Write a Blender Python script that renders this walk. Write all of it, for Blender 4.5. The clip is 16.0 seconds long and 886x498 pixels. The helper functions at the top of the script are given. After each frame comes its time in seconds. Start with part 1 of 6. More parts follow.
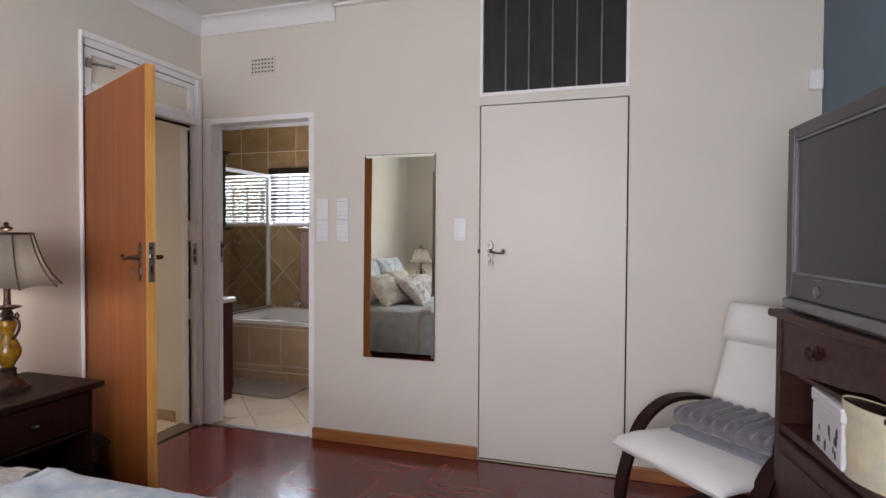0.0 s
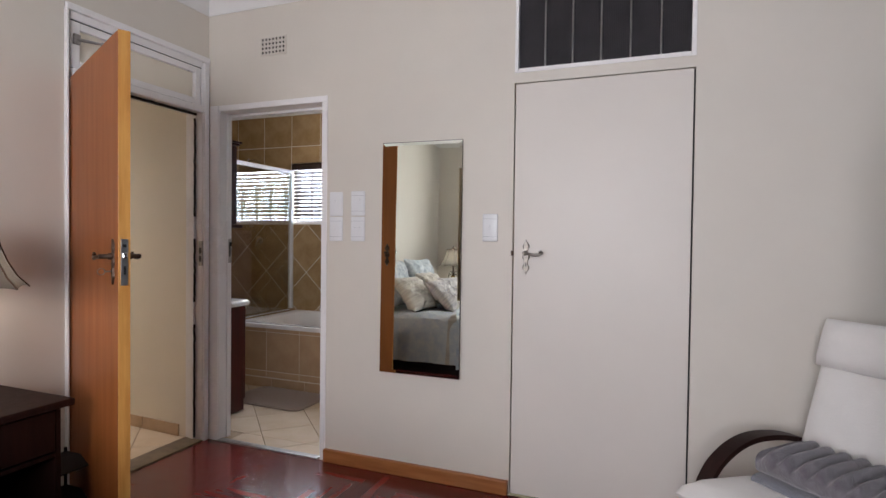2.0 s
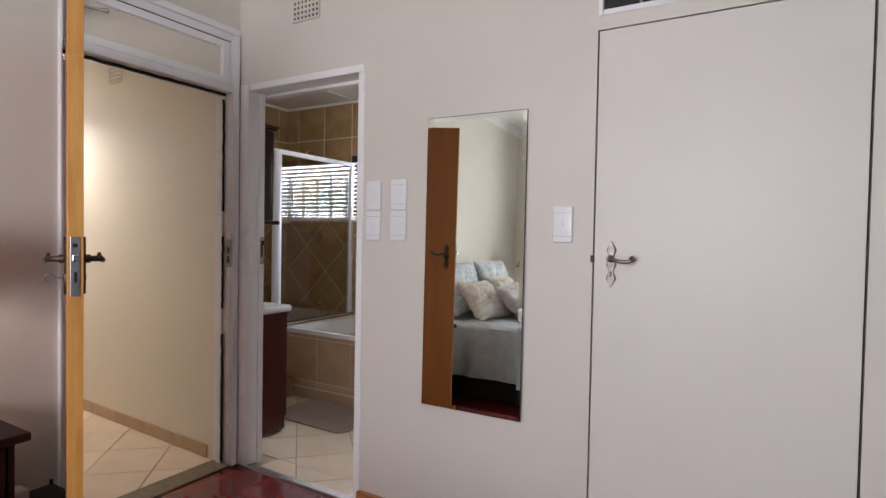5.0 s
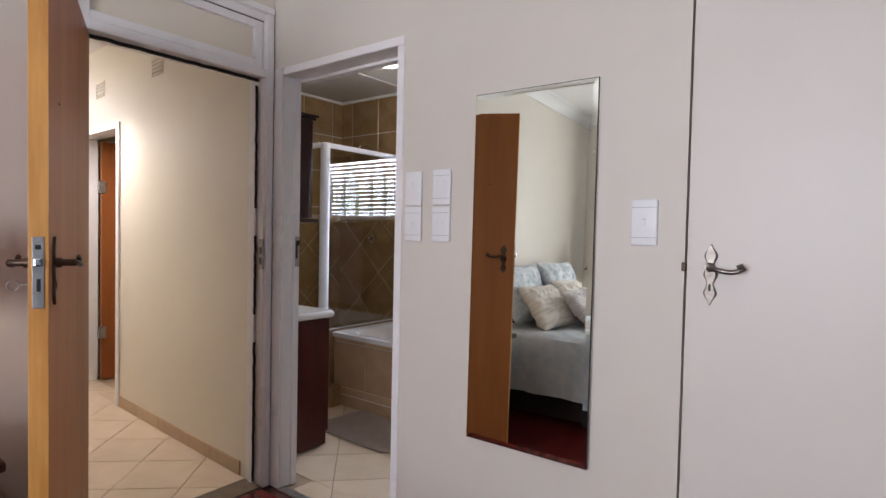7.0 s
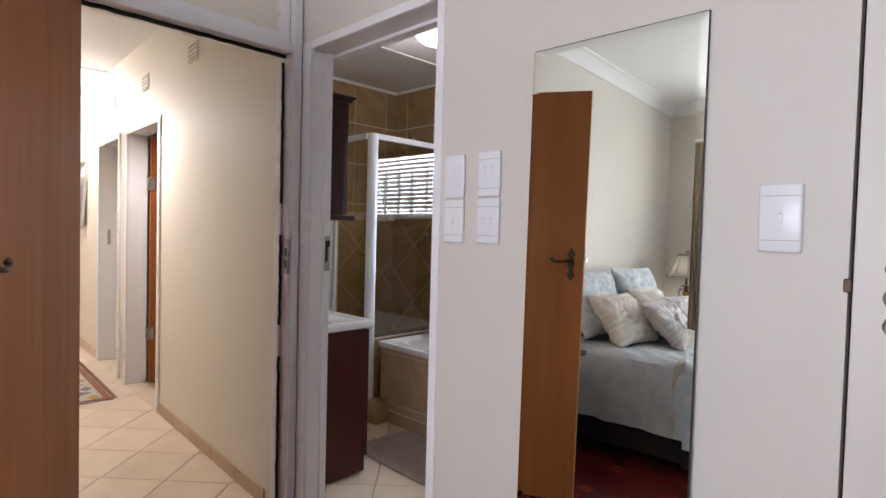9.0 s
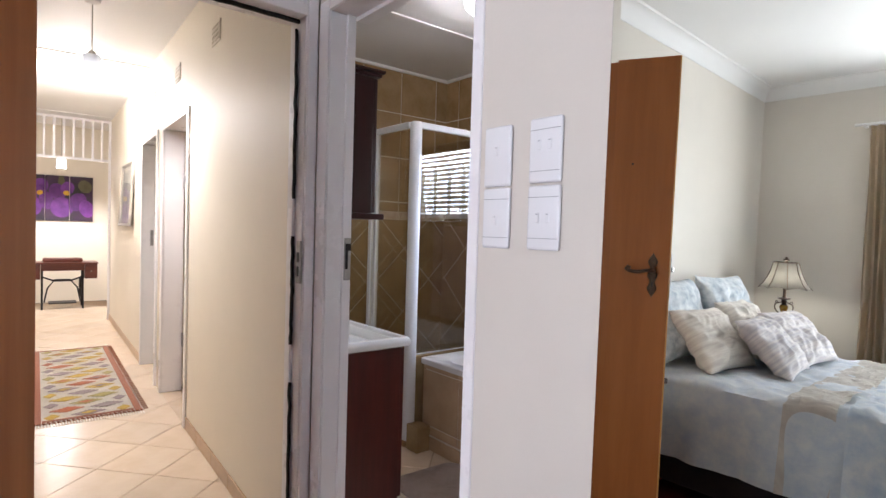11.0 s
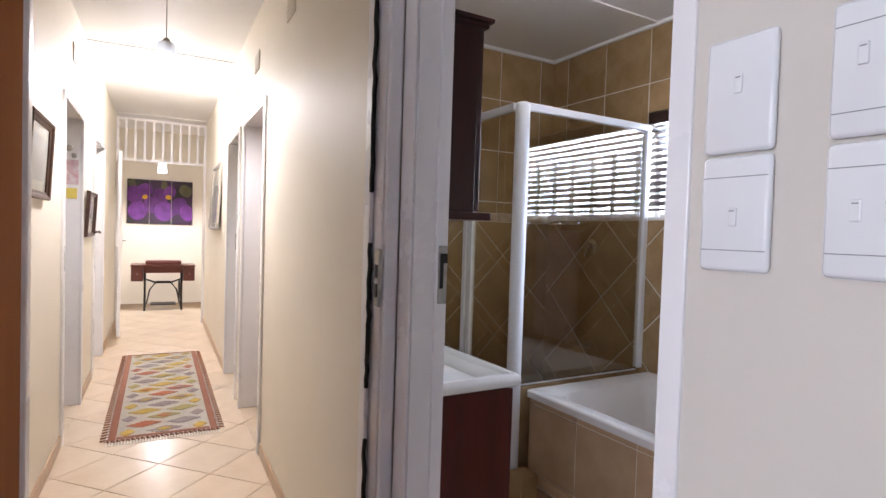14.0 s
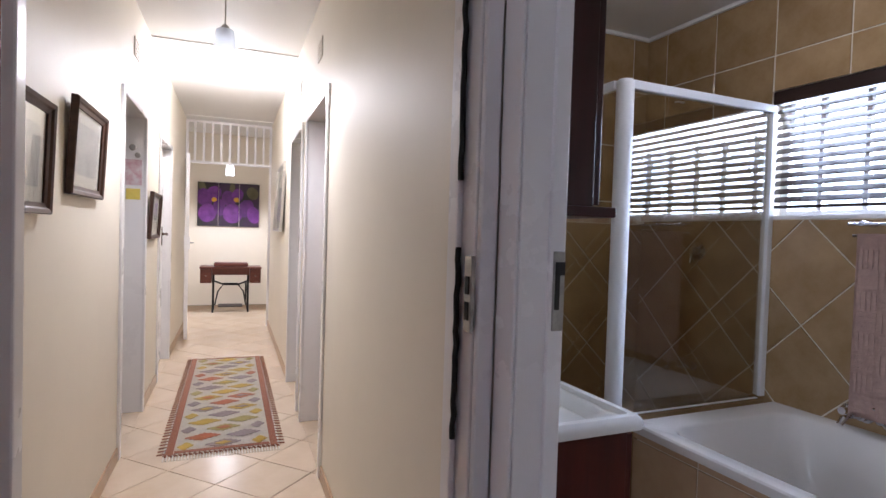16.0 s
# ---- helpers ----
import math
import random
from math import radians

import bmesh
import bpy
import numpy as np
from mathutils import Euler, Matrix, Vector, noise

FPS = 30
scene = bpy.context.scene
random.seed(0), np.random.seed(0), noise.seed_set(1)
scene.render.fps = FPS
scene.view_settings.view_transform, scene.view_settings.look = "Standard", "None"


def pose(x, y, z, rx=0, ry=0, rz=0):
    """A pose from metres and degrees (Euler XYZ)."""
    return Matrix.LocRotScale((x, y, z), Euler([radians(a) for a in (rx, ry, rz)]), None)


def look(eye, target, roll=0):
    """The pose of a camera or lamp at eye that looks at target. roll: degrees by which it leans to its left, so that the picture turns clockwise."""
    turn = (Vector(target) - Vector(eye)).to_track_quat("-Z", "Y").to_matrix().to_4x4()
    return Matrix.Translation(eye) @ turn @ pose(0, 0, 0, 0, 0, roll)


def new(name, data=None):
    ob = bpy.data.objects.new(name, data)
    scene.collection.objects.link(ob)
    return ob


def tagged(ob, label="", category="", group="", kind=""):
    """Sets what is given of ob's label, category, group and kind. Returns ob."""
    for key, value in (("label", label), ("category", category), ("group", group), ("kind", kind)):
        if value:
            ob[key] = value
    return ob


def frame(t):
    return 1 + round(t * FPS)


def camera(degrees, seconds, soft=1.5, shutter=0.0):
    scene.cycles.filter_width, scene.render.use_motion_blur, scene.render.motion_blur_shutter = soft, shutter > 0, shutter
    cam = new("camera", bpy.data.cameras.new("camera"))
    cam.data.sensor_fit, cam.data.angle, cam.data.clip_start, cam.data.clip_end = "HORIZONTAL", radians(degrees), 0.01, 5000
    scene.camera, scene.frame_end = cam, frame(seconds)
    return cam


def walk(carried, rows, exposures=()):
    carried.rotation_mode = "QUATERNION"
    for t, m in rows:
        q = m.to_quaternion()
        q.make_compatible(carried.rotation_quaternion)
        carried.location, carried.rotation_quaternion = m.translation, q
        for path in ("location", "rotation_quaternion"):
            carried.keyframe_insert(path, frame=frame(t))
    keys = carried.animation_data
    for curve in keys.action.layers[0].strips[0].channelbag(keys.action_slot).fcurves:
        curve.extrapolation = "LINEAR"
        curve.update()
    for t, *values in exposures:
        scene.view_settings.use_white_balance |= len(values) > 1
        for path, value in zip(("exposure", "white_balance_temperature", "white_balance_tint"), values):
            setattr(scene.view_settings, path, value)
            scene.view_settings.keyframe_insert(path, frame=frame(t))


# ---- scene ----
cam = camera(78.0, 16.0)
PATH = [
    (0, (0.094, -0.062, 1.287), (-0.502, 1.847, 1.241), 0.3),
    (0.5, (0.064, 0.039, 1.283), (-0.547, 1.943, 1.238), 0.3),
    (1, (0.043, 0.155, 1.29), (-0.599, 2.049, 1.244), 0.5),
    (1.5, (0.031, 0.266, 1.274), (-0.655, 2.144, 1.236), 0.6),
    (2, (0.018, 0.36, 1.274), (-0.709, 2.222, 1.233), 0.7),
    (2.5, (-0.004, 0.46, 1.275), (-0.763, 2.31, 1.231), 0.8),
    (3, (-0.013, 0.568, 1.278), (-0.814, 2.4, 1.233), 0.9),
    (5.5, (-0.144, 1.087, 1.28), (-1.209, 2.779, 1.225), 1.1),
    (6, (-0.184, 1.188, 1.288), (-1.304, 2.844, 1.229), 1.2),
    (6.5, (-0.212, 1.271, 1.289), (-1.381, 2.893, 1.231), 1.3),
    (7, (-0.249, 1.353, 1.285), (-1.462, 2.941, 1.225), 1.2),
    (7.5, (-0.294, 1.466, 1.289), (-1.561, 3.013, 1.225), 1.3),
    (8, (-0.334, 1.569, 1.284), (-1.657, 3.068, 1.219), 1.3),
    (8.5, (-0.392, 1.652, 1.279), (-1.759, 3.11, 1.213), 1.4),
    (9, (-0.471, 1.747, 1.283), (-1.873, 3.172, 1.219), 1.5),
    (11.5, (-0.839, 2.185, 1.281), (-2.427, 3.4, 1.219), 1.7),
    (12, (-0.919, 2.237, 1.279), (-2.541, 3.406, 1.218), 1.7),
    (12.5, (-1.011, 2.287, 1.288), (-2.663, 3.412, 1.226), 1.7),
    (13, (-1.103, 2.327, 1.29), (-2.784, 3.408, 1.228), 1.8),
    (13.5, (-1.177, 2.347, 1.287), (-2.883, 3.389, 1.226), 1.8),
    (14, (-1.267, 2.377, 1.283), (-2.999, 3.376, 1.224), 1.8),
    (14.5, (-1.367, 2.421, 1.288), (-3.129, 3.365, 1.229), 1.8),
    (15, (-1.452, 2.454, 1.289), (-3.242, 3.344, 1.229), 1.8),
    (15.5, (-1.526, 2.47, 1.282), (-3.34, 3.311, 1.223), 1.8),
    (16, (-1.63, 2.467, 1.277), (-3.462, 3.268, 1.22), 1.8),
]
walk(cam, [(t, look(eye, target, roll)) for t, eye, target, roll in PATH],
     exposures=[(0, -0.22, 6400, 16.5), (6, -0.13, 6300, 18), (9, 0.02, 6130, 18.5), (12.5, 0.52, 5900, 17), (14.5, 0.08, 5850, 18.5), (16, -0.16, 5620, 19)])

# ---- world, sun, lamps ----
world = bpy.data.worlds.new("world")
scene.world = world
world.use_nodes = True
sky = world.node_tree.nodes.new("ShaderNodeTexSky")
sky.sky_type, sky.sun_disc = "NISHITA", False
sky.sun_elevation, sky.sun_rotation = radians(52), radians(80)
world.node_tree.nodes["Background"].inputs[1].default_value = 0.15
world.node_tree.links.new(sky.outputs[0], world.node_tree.nodes["Background"].inputs[0])


def lamp(name, kind, where, power, color=(1, 1, 1), size=0.1, size_y=0.0, aim=None):
    data = bpy.data.lights.new(name, kind)
    data.energy, data.color = power, color
    if kind == "AREA":
        data.shape, data.size, data.size_y = "RECTANGLE", size, size_y or size
    elif kind == "SUN":
        data.angle = size
    else:
        data.shadow_soft_size = size
    ob = new(name, data)
    ob.matrix_world = look(where, aim) if aim else Matrix.Translation(where)
    return ob


YWIN = -1.45
lamp("sun", "SUN", (20, 4, 25), 3.0, (1.0, 0.95, 0.87), radians(0.5), aim=(0, 0, 0))
lamp("bedroom_window_light", "AREA", (-0.45, YWIN, 1.55), 112, (0.95, 0.97, 1.0), 1.9, 1.3, (-0.45, 3, 2.5))
lamp("bathroom_window_light", "AREA", (-2.685, 5.10, 1.70), 57, (0.78, 0.89, 1.0), 1.44, 0.58, (-2.685, 3.5, 0.9))
lamp("bathroom_ceiling_bulb", "POINT", (-2.86, 4.10, 2.40), 9, (1.0, 0.95, 0.88), 0.09)
lamp("hall_ceiling_bulb", "POINT", (-6.55, 2.63, 2.44), 54, (1.0, 0.95, 0.88), 0.08)
pendant_light = lamp("hall_pendant_bulb", "SPOT", (-4.64, 2.55, 2.15), 58, (1.0, 0.95, 0.88), 0.03)
pendant_light.data.spot_size, pendant_light.data.spot_blend = radians(165), 0.6
far_light = lamp("far_pendant_bulb", "SPOT", (-9.98, 2.79, 1.93), 110, (1.0, 0.95, 0.88), 0.06)
far_light.data.spot_size, far_light.data.spot_blend = radians(160), 0.5
lamp("bedside_bulb_near", "POINT", (-2.305, 1.56, 1.13), 3.5, (1.0, 0.92, 0.80), 0.04)
lamp("bedside_bulb_far", "POINT", (-2.20, -0.92, 1.09), 4.5, (1.0, 0.95, 0.86), 0.04)

# ---- materials ----
def mat(name, color, rough=0.5, metal=0.0, vary=0.0, scale=6.0, bump=0.0, bscale=120.0, second=None, stretch=None, rvary=0.0,
        alpha=1.0, transmission=0.0, coat=0.0, sheen=0.0, island=0.0, objrand=0.0, spec=0.5, ior=1.45):
    """A principled material with noise at two scales, in metres."""
    m = bpy.data.materials.new(name)
    m.use_nodes = True
    nt = m.node_tree
    b = nt.nodes["Principled BSDF"]
    b.inputs["Base Color"].default_value = (*color, 1)
    b.inputs["Roughness"].default_value, b.inputs["Metallic"].default_value = rough, metal
    b.inputs["Transmission Weight"].default_value, b.inputs["Coat Weight"].default_value = transmission, coat
    b.inputs["Sheen Weight"].default_value, b.inputs["Specular IOR Level"].default_value, b.inputs["IOR"].default_value = sheen, spec, ior
    b.inputs["Coat Roughness"].default_value = 0.12
    tc = nt.nodes.new("ShaderNodeTexCoord")
    mp = nt.nodes.new("ShaderNodeMapping")
    nt.links.new(tc.outputs["Object"], mp.inputs[0])
    if stretch:
        mp.inputs["Scale"].default_value = stretch
    if vary or second:
        n1 = nt.nodes.new("ShaderNodeTexNoise")
        n1.inputs["Scale"].default_value, n1.inputs["Detail"].default_value, n1.inputs["Roughness"].default_value = scale, 6, 0.62
        nt.links.new(mp.outputs[0], n1.inputs[0])
        mix = nt.nodes.new("ShaderNodeMix")
        mix.data_type = "RGBA"
        other = second or tuple(c * (1 - vary) for c in color)
        mix.inputs[6].default_value, mix.inputs[7].default_value = (*color, 1), (*other, 1)
        ramp = nt.nodes.new("ShaderNodeMapRange")
        ramp.inputs[1].default_value, ramp.inputs[2].default_value = 0.34, 0.66
        nt.links.new(n1.outputs[0], ramp.inputs[0])
        nt.links.new(ramp.outputs[0], mix.inputs[0])
        out = mix.outputs[2]
        if island or objrand:
            hsv = nt.nodes.new("ShaderNodeHueSaturation")
            if objrand:
                src = nt.nodes.new("ShaderNodeObjectInfo").outputs["Random"]
            else:
                src = nt.nodes.new("ShaderNodeNewGeometry").outputs["Random Per Island"]
            amount = objrand or island
            mr = nt.nodes.new("ShaderNodeMapRange")
            mr.inputs[3].default_value, mr.inputs[4].default_value = 1 - amount, 1 + amount
            nt.links.new(src, mr.inputs[0])
            nt.links.new(mr.outputs[0], hsv.inputs["Value"])
            nt.links.new(out, hsv.inputs["Color"])
            out = hsv.outputs[0]
        nt.links.new(out, b.inputs["Base Color"])
        if rvary:
            rr = nt.nodes.new("ShaderNodeMapRange")
            rr.inputs[3].default_value, rr.inputs[4].default_value = rough - rvary, rough + rvary
            nt.links.new(n1.outputs[0], rr.inputs[0])
            nt.links.new(rr.outputs[0], b.inputs["Roughness"])
    if bump:
        n2 = nt.nodes.new("ShaderNodeTexNoise")
        n2.inputs["Scale"].default_value, n2.inputs["Detail"].default_value = bscale, 4
        nt.links.new(mp.outputs[0], n2.inputs[0])
        bp = nt.nodes.new("ShaderNodeBump")
        bp.inputs["Strength"].default_value, bp.inputs["Distance"].default_value = bump, 0.004
        nt.links.new(n2.outputs[0], bp.inputs["Height"])
        nt.links.new(bp.outputs[0], b.inputs["Normal"])
    return m


def glow(name, color, strength):
    m = bpy.data.materials.new(name)
    m.use_nodes = True
    b = m.node_tree.nodes["Principled BSDF"]
    b.inputs["Base Color"].default_value = (0.8, 0.8, 0.8, 1)
    b.inputs["Emission Color"].default_value, b.inputs["Emission Strength"].default_value = (*color, 1), strength
    return m


def clear(name, tint, rough=0.0, most=0.6):
    """Thin glass: a clear pane with a mirror coat; most: its gloss at a grazing view."""
    m = bpy.data.materials.new(name)
    m.use_nodes = True
    nt = m.node_tree
    nt.nodes.remove(nt.nodes["Principled BSDF"])
    t, g, mix = nt.nodes.new("ShaderNodeBsdfTransparent"), nt.nodes.new("ShaderNodeBsdfGlossy"), nt.nodes.new("ShaderNodeMixShader")
    w, f = nt.nodes.new("ShaderNodeLayerWeight"), nt.nodes.new("ShaderNodeMapRange")
    w.inputs[0].default_value = 0.25
    f.inputs[3].default_value, f.inputs[4].default_value = 0.05, most
    nt.links.new(w.outputs["Facing"], f.inputs[0])
    t.inputs[0].default_value, g.inputs["Roughness"].default_value = (*tint, 1), rough
    nt.links.new(f.outputs[0], mix.inputs[0])
    nt.links.new(t.outputs[0], mix.inputs[1])
    nt.links.new(g.outputs[0], mix.inputs[2])
    nt.links.new(mix.outputs[0], nt.nodes["Material Output"].inputs[0])
    return m


def see_through(m, color, share):
    """Lets light glow through a cloth from behind."""
    nt = m.node_tree
    t, mix = nt.nodes.new("ShaderNodeBsdfTranslucent"), nt.nodes.new("ShaderNodeMixShader")
    t.inputs[0].default_value, mix.inputs[0].default_value = (*color, 1), share
    nt.links.new(nt.nodes["Principled BSDF"].outputs[0], mix.inputs[1])
    nt.links.new(t.outputs[0], mix.inputs[2])
    nt.links.new(mix.outputs[0], nt.nodes["Material Output"].inputs[0])
    return m


WALL = mat("cream_wall_paint", (0.69, 0.64, 0.565), 0.50, vary=0.05, scale=1.4, bump=0.12, bscale=70, rvary=0.06)
WALL_HALL = mat("hall_cream_paint", (0.80, 0.735, 0.615), 0.55, vary=0.05, scale=1.2, bump=0.12, bscale=60, rvary=0.05)
BLUE = mat("blue_wall_paint", (0.10, 0.16, 0.21), 0.55, vary=0.15, scale=2.0, bump=0.12, bscale=70)
CEIL = mat("white_ceiling_paint", (0.80, 0.79, 0.77), 0.7, vary=0.03, scale=1.5, bump=0.08, bscale=60)
GLOSS_WHITE = mat("white_gloss_enamel", (0.86, 0.84, 0.83), 0.28, vary=0.04, scale=2.5, bump=0.05, bscale=40, rvary=0.06)
CLOSET = mat("cream_enamel_door", (0.71, 0.66, 0.60), 0.40, spec=0.4, vary=0.04, scale=1.5, bump=0.05, bscale=30, rvary=0.05)
PLASTIC = mat("white_switch_plastic", (0.80, 0.80, 0.80), 0.25, vary=0.02, scale=8)
DOORWOOD = mat("varnished_orange_door_wood", (0.34, 0.108, 0.027), 0.42, second=(0.27, 0.080, 0.020), spec=0.32, scale=2.4, stretch=(6, 6, 0.5), bump=0.03, bscale=20, rvary=0.06)
DOOREDGE = mat("pale_varnished_door_edge", (0.66, 0.34, 0.09), 0.32, second=(0.50, 0.22, 0.05), scale=4.0, stretch=(10, 10, 0.8))
SKIRT = mat("varnished_skirting_wood", (0.40, 0.16, 0.055), 0.32, second=(0.28, 0.10, 0.03), scale=4.0, stretch=(0.8, 10, 10))
PARQUET = mat("red_stained_parquet", (0.165, 0.022, 0.017), 0.22, second=(0.085, 0.012, 0.011), scale=3.0, stretch=(1, 5, 5), bump=0.012, bscale=12, rvary=0.04, objrand=0.28, coat=0.4)
PARQUET_FAR = mat("red_stained_parquet_far", (0.165, 0.022, 0.017), 0.22, second=(0.085, 0.012, 0.011), scale=3.0, stretch=(1, 5, 5), bump=0.012, bscale=12, rvary=0.04, island=0.28, coat=0.3)
FILLER = mat("worn_parquet_joint", (0.17, 0.032, 0.023), 0.35, vary=0.4, scale=3)
FLOORTILE = mat("cream_floor_tile", (0.74, 0.61, 0.46), 0.26, second=(0.66, 0.52, 0.37), scale=3.5, bump=0.015, bscale=9, rvary=0.03, objrand=0.05)
FLOORTILE_FAR = mat("cream_floor_tile_far", (0.74, 0.61, 0.46), 0.26, second=(0.66, 0.52, 0.37), scale=3.5, bump=0.015, bscale=9, rvary=0.03, island=0.05)
FLOORGROUT = mat("tan_floor_grout", (0.45, 0.33, 0.22), 0.85, vary=0.2, scale=20)
SKIRTTILE = mat("tan_skirting_tile", (0.52, 0.36, 0.22), 0.35, second=(0.44, 0.29, 0.17), scale=6, objrand=0.08)
WALLTILE = mat("ochre_wall_tile", (0.40, 0.275, 0.145), 0.20, second=(0.29, 0.185, 0.085), scale=5, bump=0.08, bscale=25, rvary=0.06, objrand=0.10)
WALLGROUT = mat("cream_wall_grout", (0.74, 0.67, 0.54), 0.8, vary=0.12, scale=20)
DARKWOOD = mat("dark_mahogany", (0.022, 0.0072, 0.0055), 0.48, spec=0.2, second=(0.014, 0.005, 0.004), scale=4, stretch=(10, 10, 1), rvary=0.06, bump=0.04, bscale=30)
REDWOOD = mat("dark_red_lacquered_board", (0.075, 0.012, 0.010), 0.33, second=(0.05, 0.008, 0.007), scale=3, stretch=(8, 8, 1))
CABWOOD = mat("dark_plum_lacquered_board", (0.045, 0.010, 0.012), 0.30, second=(0.03, 0.008, 0.009), scale=3, stretch=(8, 8, 1))
CHESTWOOD = mat("worn_mahogany", (0.050, 0.019, 0.013), 0.42, spec=0.3, second=(0.028, 0.010, 0.008), scale=4, stretch=(1, 6, 10), rvary=0.06, bump=0.04, bscale=30)
CHROME = mat("chrome", (0.75, 0.75, 0.77), 0.12, 1.0, vary=0.05, scale=10)
STEEL = mat("dull_steel", (0.45, 0.43, 0.41), 0.35, 1.0, vary=0.3, scale=40)
BRONZE = mat("antique_bronze", (0.10, 0.06, 0.04), 0.38, 0.7, vary=0.5, scale=30, bump=0.1, bscale=80)
PEWTER = mat("antique_pewter", (0.28, 0.25, 0.22), 0.30, 1.0, vary=0.5, scale=40)
# black of foam, cable and rack; also paints the shade in holes and gaps
BLACK = mat("black_parts_and_shade", (0.012, 0.010, 0.010), 0.7, vary=0.2, scale=10)
MIRROR = mat("mirror_silver", (0.86, 0.89, 0.80), 0.0, 1.0)
PORCELAIN = mat("white_bath_enamel", (0.74, 0.72, 0.70), 0.12, vary=0.02, scale=3)
ALU = mat("white_coated_aluminium", (0.78, 0.79, 0.82), 0.28, vary=0.03, scale=6)
SMOKE = clear("smoked_shower_glass", (0.88, 0.85, 0.78), most=0.56)
GLASS = clear("window_glass", (0.97, 0.98, 0.98), 0.0, 0.3)
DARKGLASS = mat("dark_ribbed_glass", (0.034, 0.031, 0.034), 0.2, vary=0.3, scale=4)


# ---- building helpers ----
def box(bm, x0, y0, z0, x1, y1, z1, bevel=0.0, segs=2):
    r = bmesh.ops.create_cube(bm, size=1.0)
    vs = r["verts"]
    bmesh.ops.transform(bm, verts=vs, matrix=Matrix.Translation(((x0 + x1) / 2, (y0 + y1) / 2, (z0 + z1) / 2)) @ Matrix.Diagonal((abs(x1 - x0), abs(y1 - y0), abs(z1 - z0), 1)))
    if bevel:
        es = list({e for v in vs for e in v.link_edges})
        bmesh.ops.bevel(bm, geom=es, offset=bevel, segments=segs, affect="EDGES", profile=0.5)
    return bm


def boxes(*rows, bevel=0.0):
    bm = bmesh.new()
    for r in rows:
        box(bm, *r, bevel=bevel)
    return bm


def lathe(bm, profile, segs=24, m=None, cap=True):
    """A turned shape round z from (radius, height) rows."""
    rings = []
    for r, z in profile:
        rings.append([bm.verts.new(Vector((r * math.cos(2 * math.pi * k / segs), r * math.sin(2 * math.pi * k / segs), z))) for k in range(segs)])
    for a, b in zip(rings, rings[1:]):
        for k in range(segs):
            bm.faces.new((a[k], a[(k + 1) % segs], b[(k + 1) % segs], b[k]))
    if cap:
        bm.faces.new(rings[0][::-1])
        bm.faces.new(rings[-1])
    if m is not None:
        bmesh.ops.transform(bm, verts=[v for ring in rings for v in ring], matrix=m)
    return bm


def tube(bm, pts, r, segs=8, flat=None):
    """A swept rod through the points; flat: (half width, half height) for a rectangular section whose width lies along +y where it can."""
    pts = [Vector(p) for p in pts]
    rings = []
    for i, p in enumerate(pts):
        d = (pts[min(i + 1, len(pts) - 1)] - pts[max(i - 1, 0)]).normalized()
        ref = Vector((0, 1, 0)) if abs(d.y) < 0.9 else Vector((1, 0, 0))
        u = (ref - d * ref.dot(d)).normalized()
        v = d.cross(u)
        if flat:
            w, h = flat
            rings.append([bm.verts.new(p + u * a + v * b) for a, b in ((w, h), (-w, h), (-w, -h), (w, -h))])
        else:
            rings.append([bm.verts.new(p + (u * math.cos(2 * math.pi * k / segs) + v * math.sin(2 * math.pi * k / segs)) * r) for k in range(segs)])
    n = len(rings[0])
    for a, b in zip(rings, rings[1:]):
        for k in range(n):
            bm.faces.new((a[k], b[k], b[(k + 1) % n], a[(k + 1) % n]))
    bm.faces.new(rings[0])
    bm.faces.new(rings[-1][::-1])
    return bm


def mesh_of(name, bm, material, smooth=None):
    bmesh.ops.recalc_face_normals(bm, faces=bm.faces)
    me = bpy.data.meshes.new(name)
    bm.to_mesh(me)
    bm.free()
    me.materials.append(material)
    if smooth:
        me.shade_smooth()
        me.set_sharp_from_angle(angle=radians(smooth))
    return me


def part(name, bm, material, parent=None, label="", smooth=None, m=None):
    """Links a bmesh as one mesh object, under a thing or a part."""
    ob = new(name, mesh_of(name, bm, material, smooth))
    if parent:
        ob.parent = parent
    if m is not None:
        ob.matrix_basis = m
    return tagged(ob, label)


def thing(name, label, category, m=None, group="", kind=""):
    ob = new(name)
    ob.empty_display_size = 0.1
    if m is not None:
        ob.matrix_basis = m
    return tagged(ob, label, category, group, kind)


def struct(name, bm, material, label="", category="", m=None):
    return tagged(part(name, bm, material, None, "", None, m), label, category, "", "structure")


def grid_cloth(bm, nx, ny, f):
    """A sheet of quads from f(u, v) with u, v in 0..1."""
    rows = [[bm.verts.new(f(i / nx, j / ny)) for i in range(nx + 1)] for j in range(ny + 1)]
    for j in range(ny):
        for i in range(nx):
            bm.faces.new((rows[j][i], rows[j][i + 1], rows[j + 1][i + 1], rows[j + 1][i]))
    return bm


def wavy(*v):
    return noise.noise(Vector(v))


HALL = Matrix.Translation((-2.6, 2.45, 0)) @ pose(0, 0, 0, 0, 0, -2.63) @ Matrix.Translation((2.6, -2.45, 0))

# ---- the setting ----
XL, XR, YA, YK, HC = -2.58, 1.04, 3.00, -1.40, 2.72
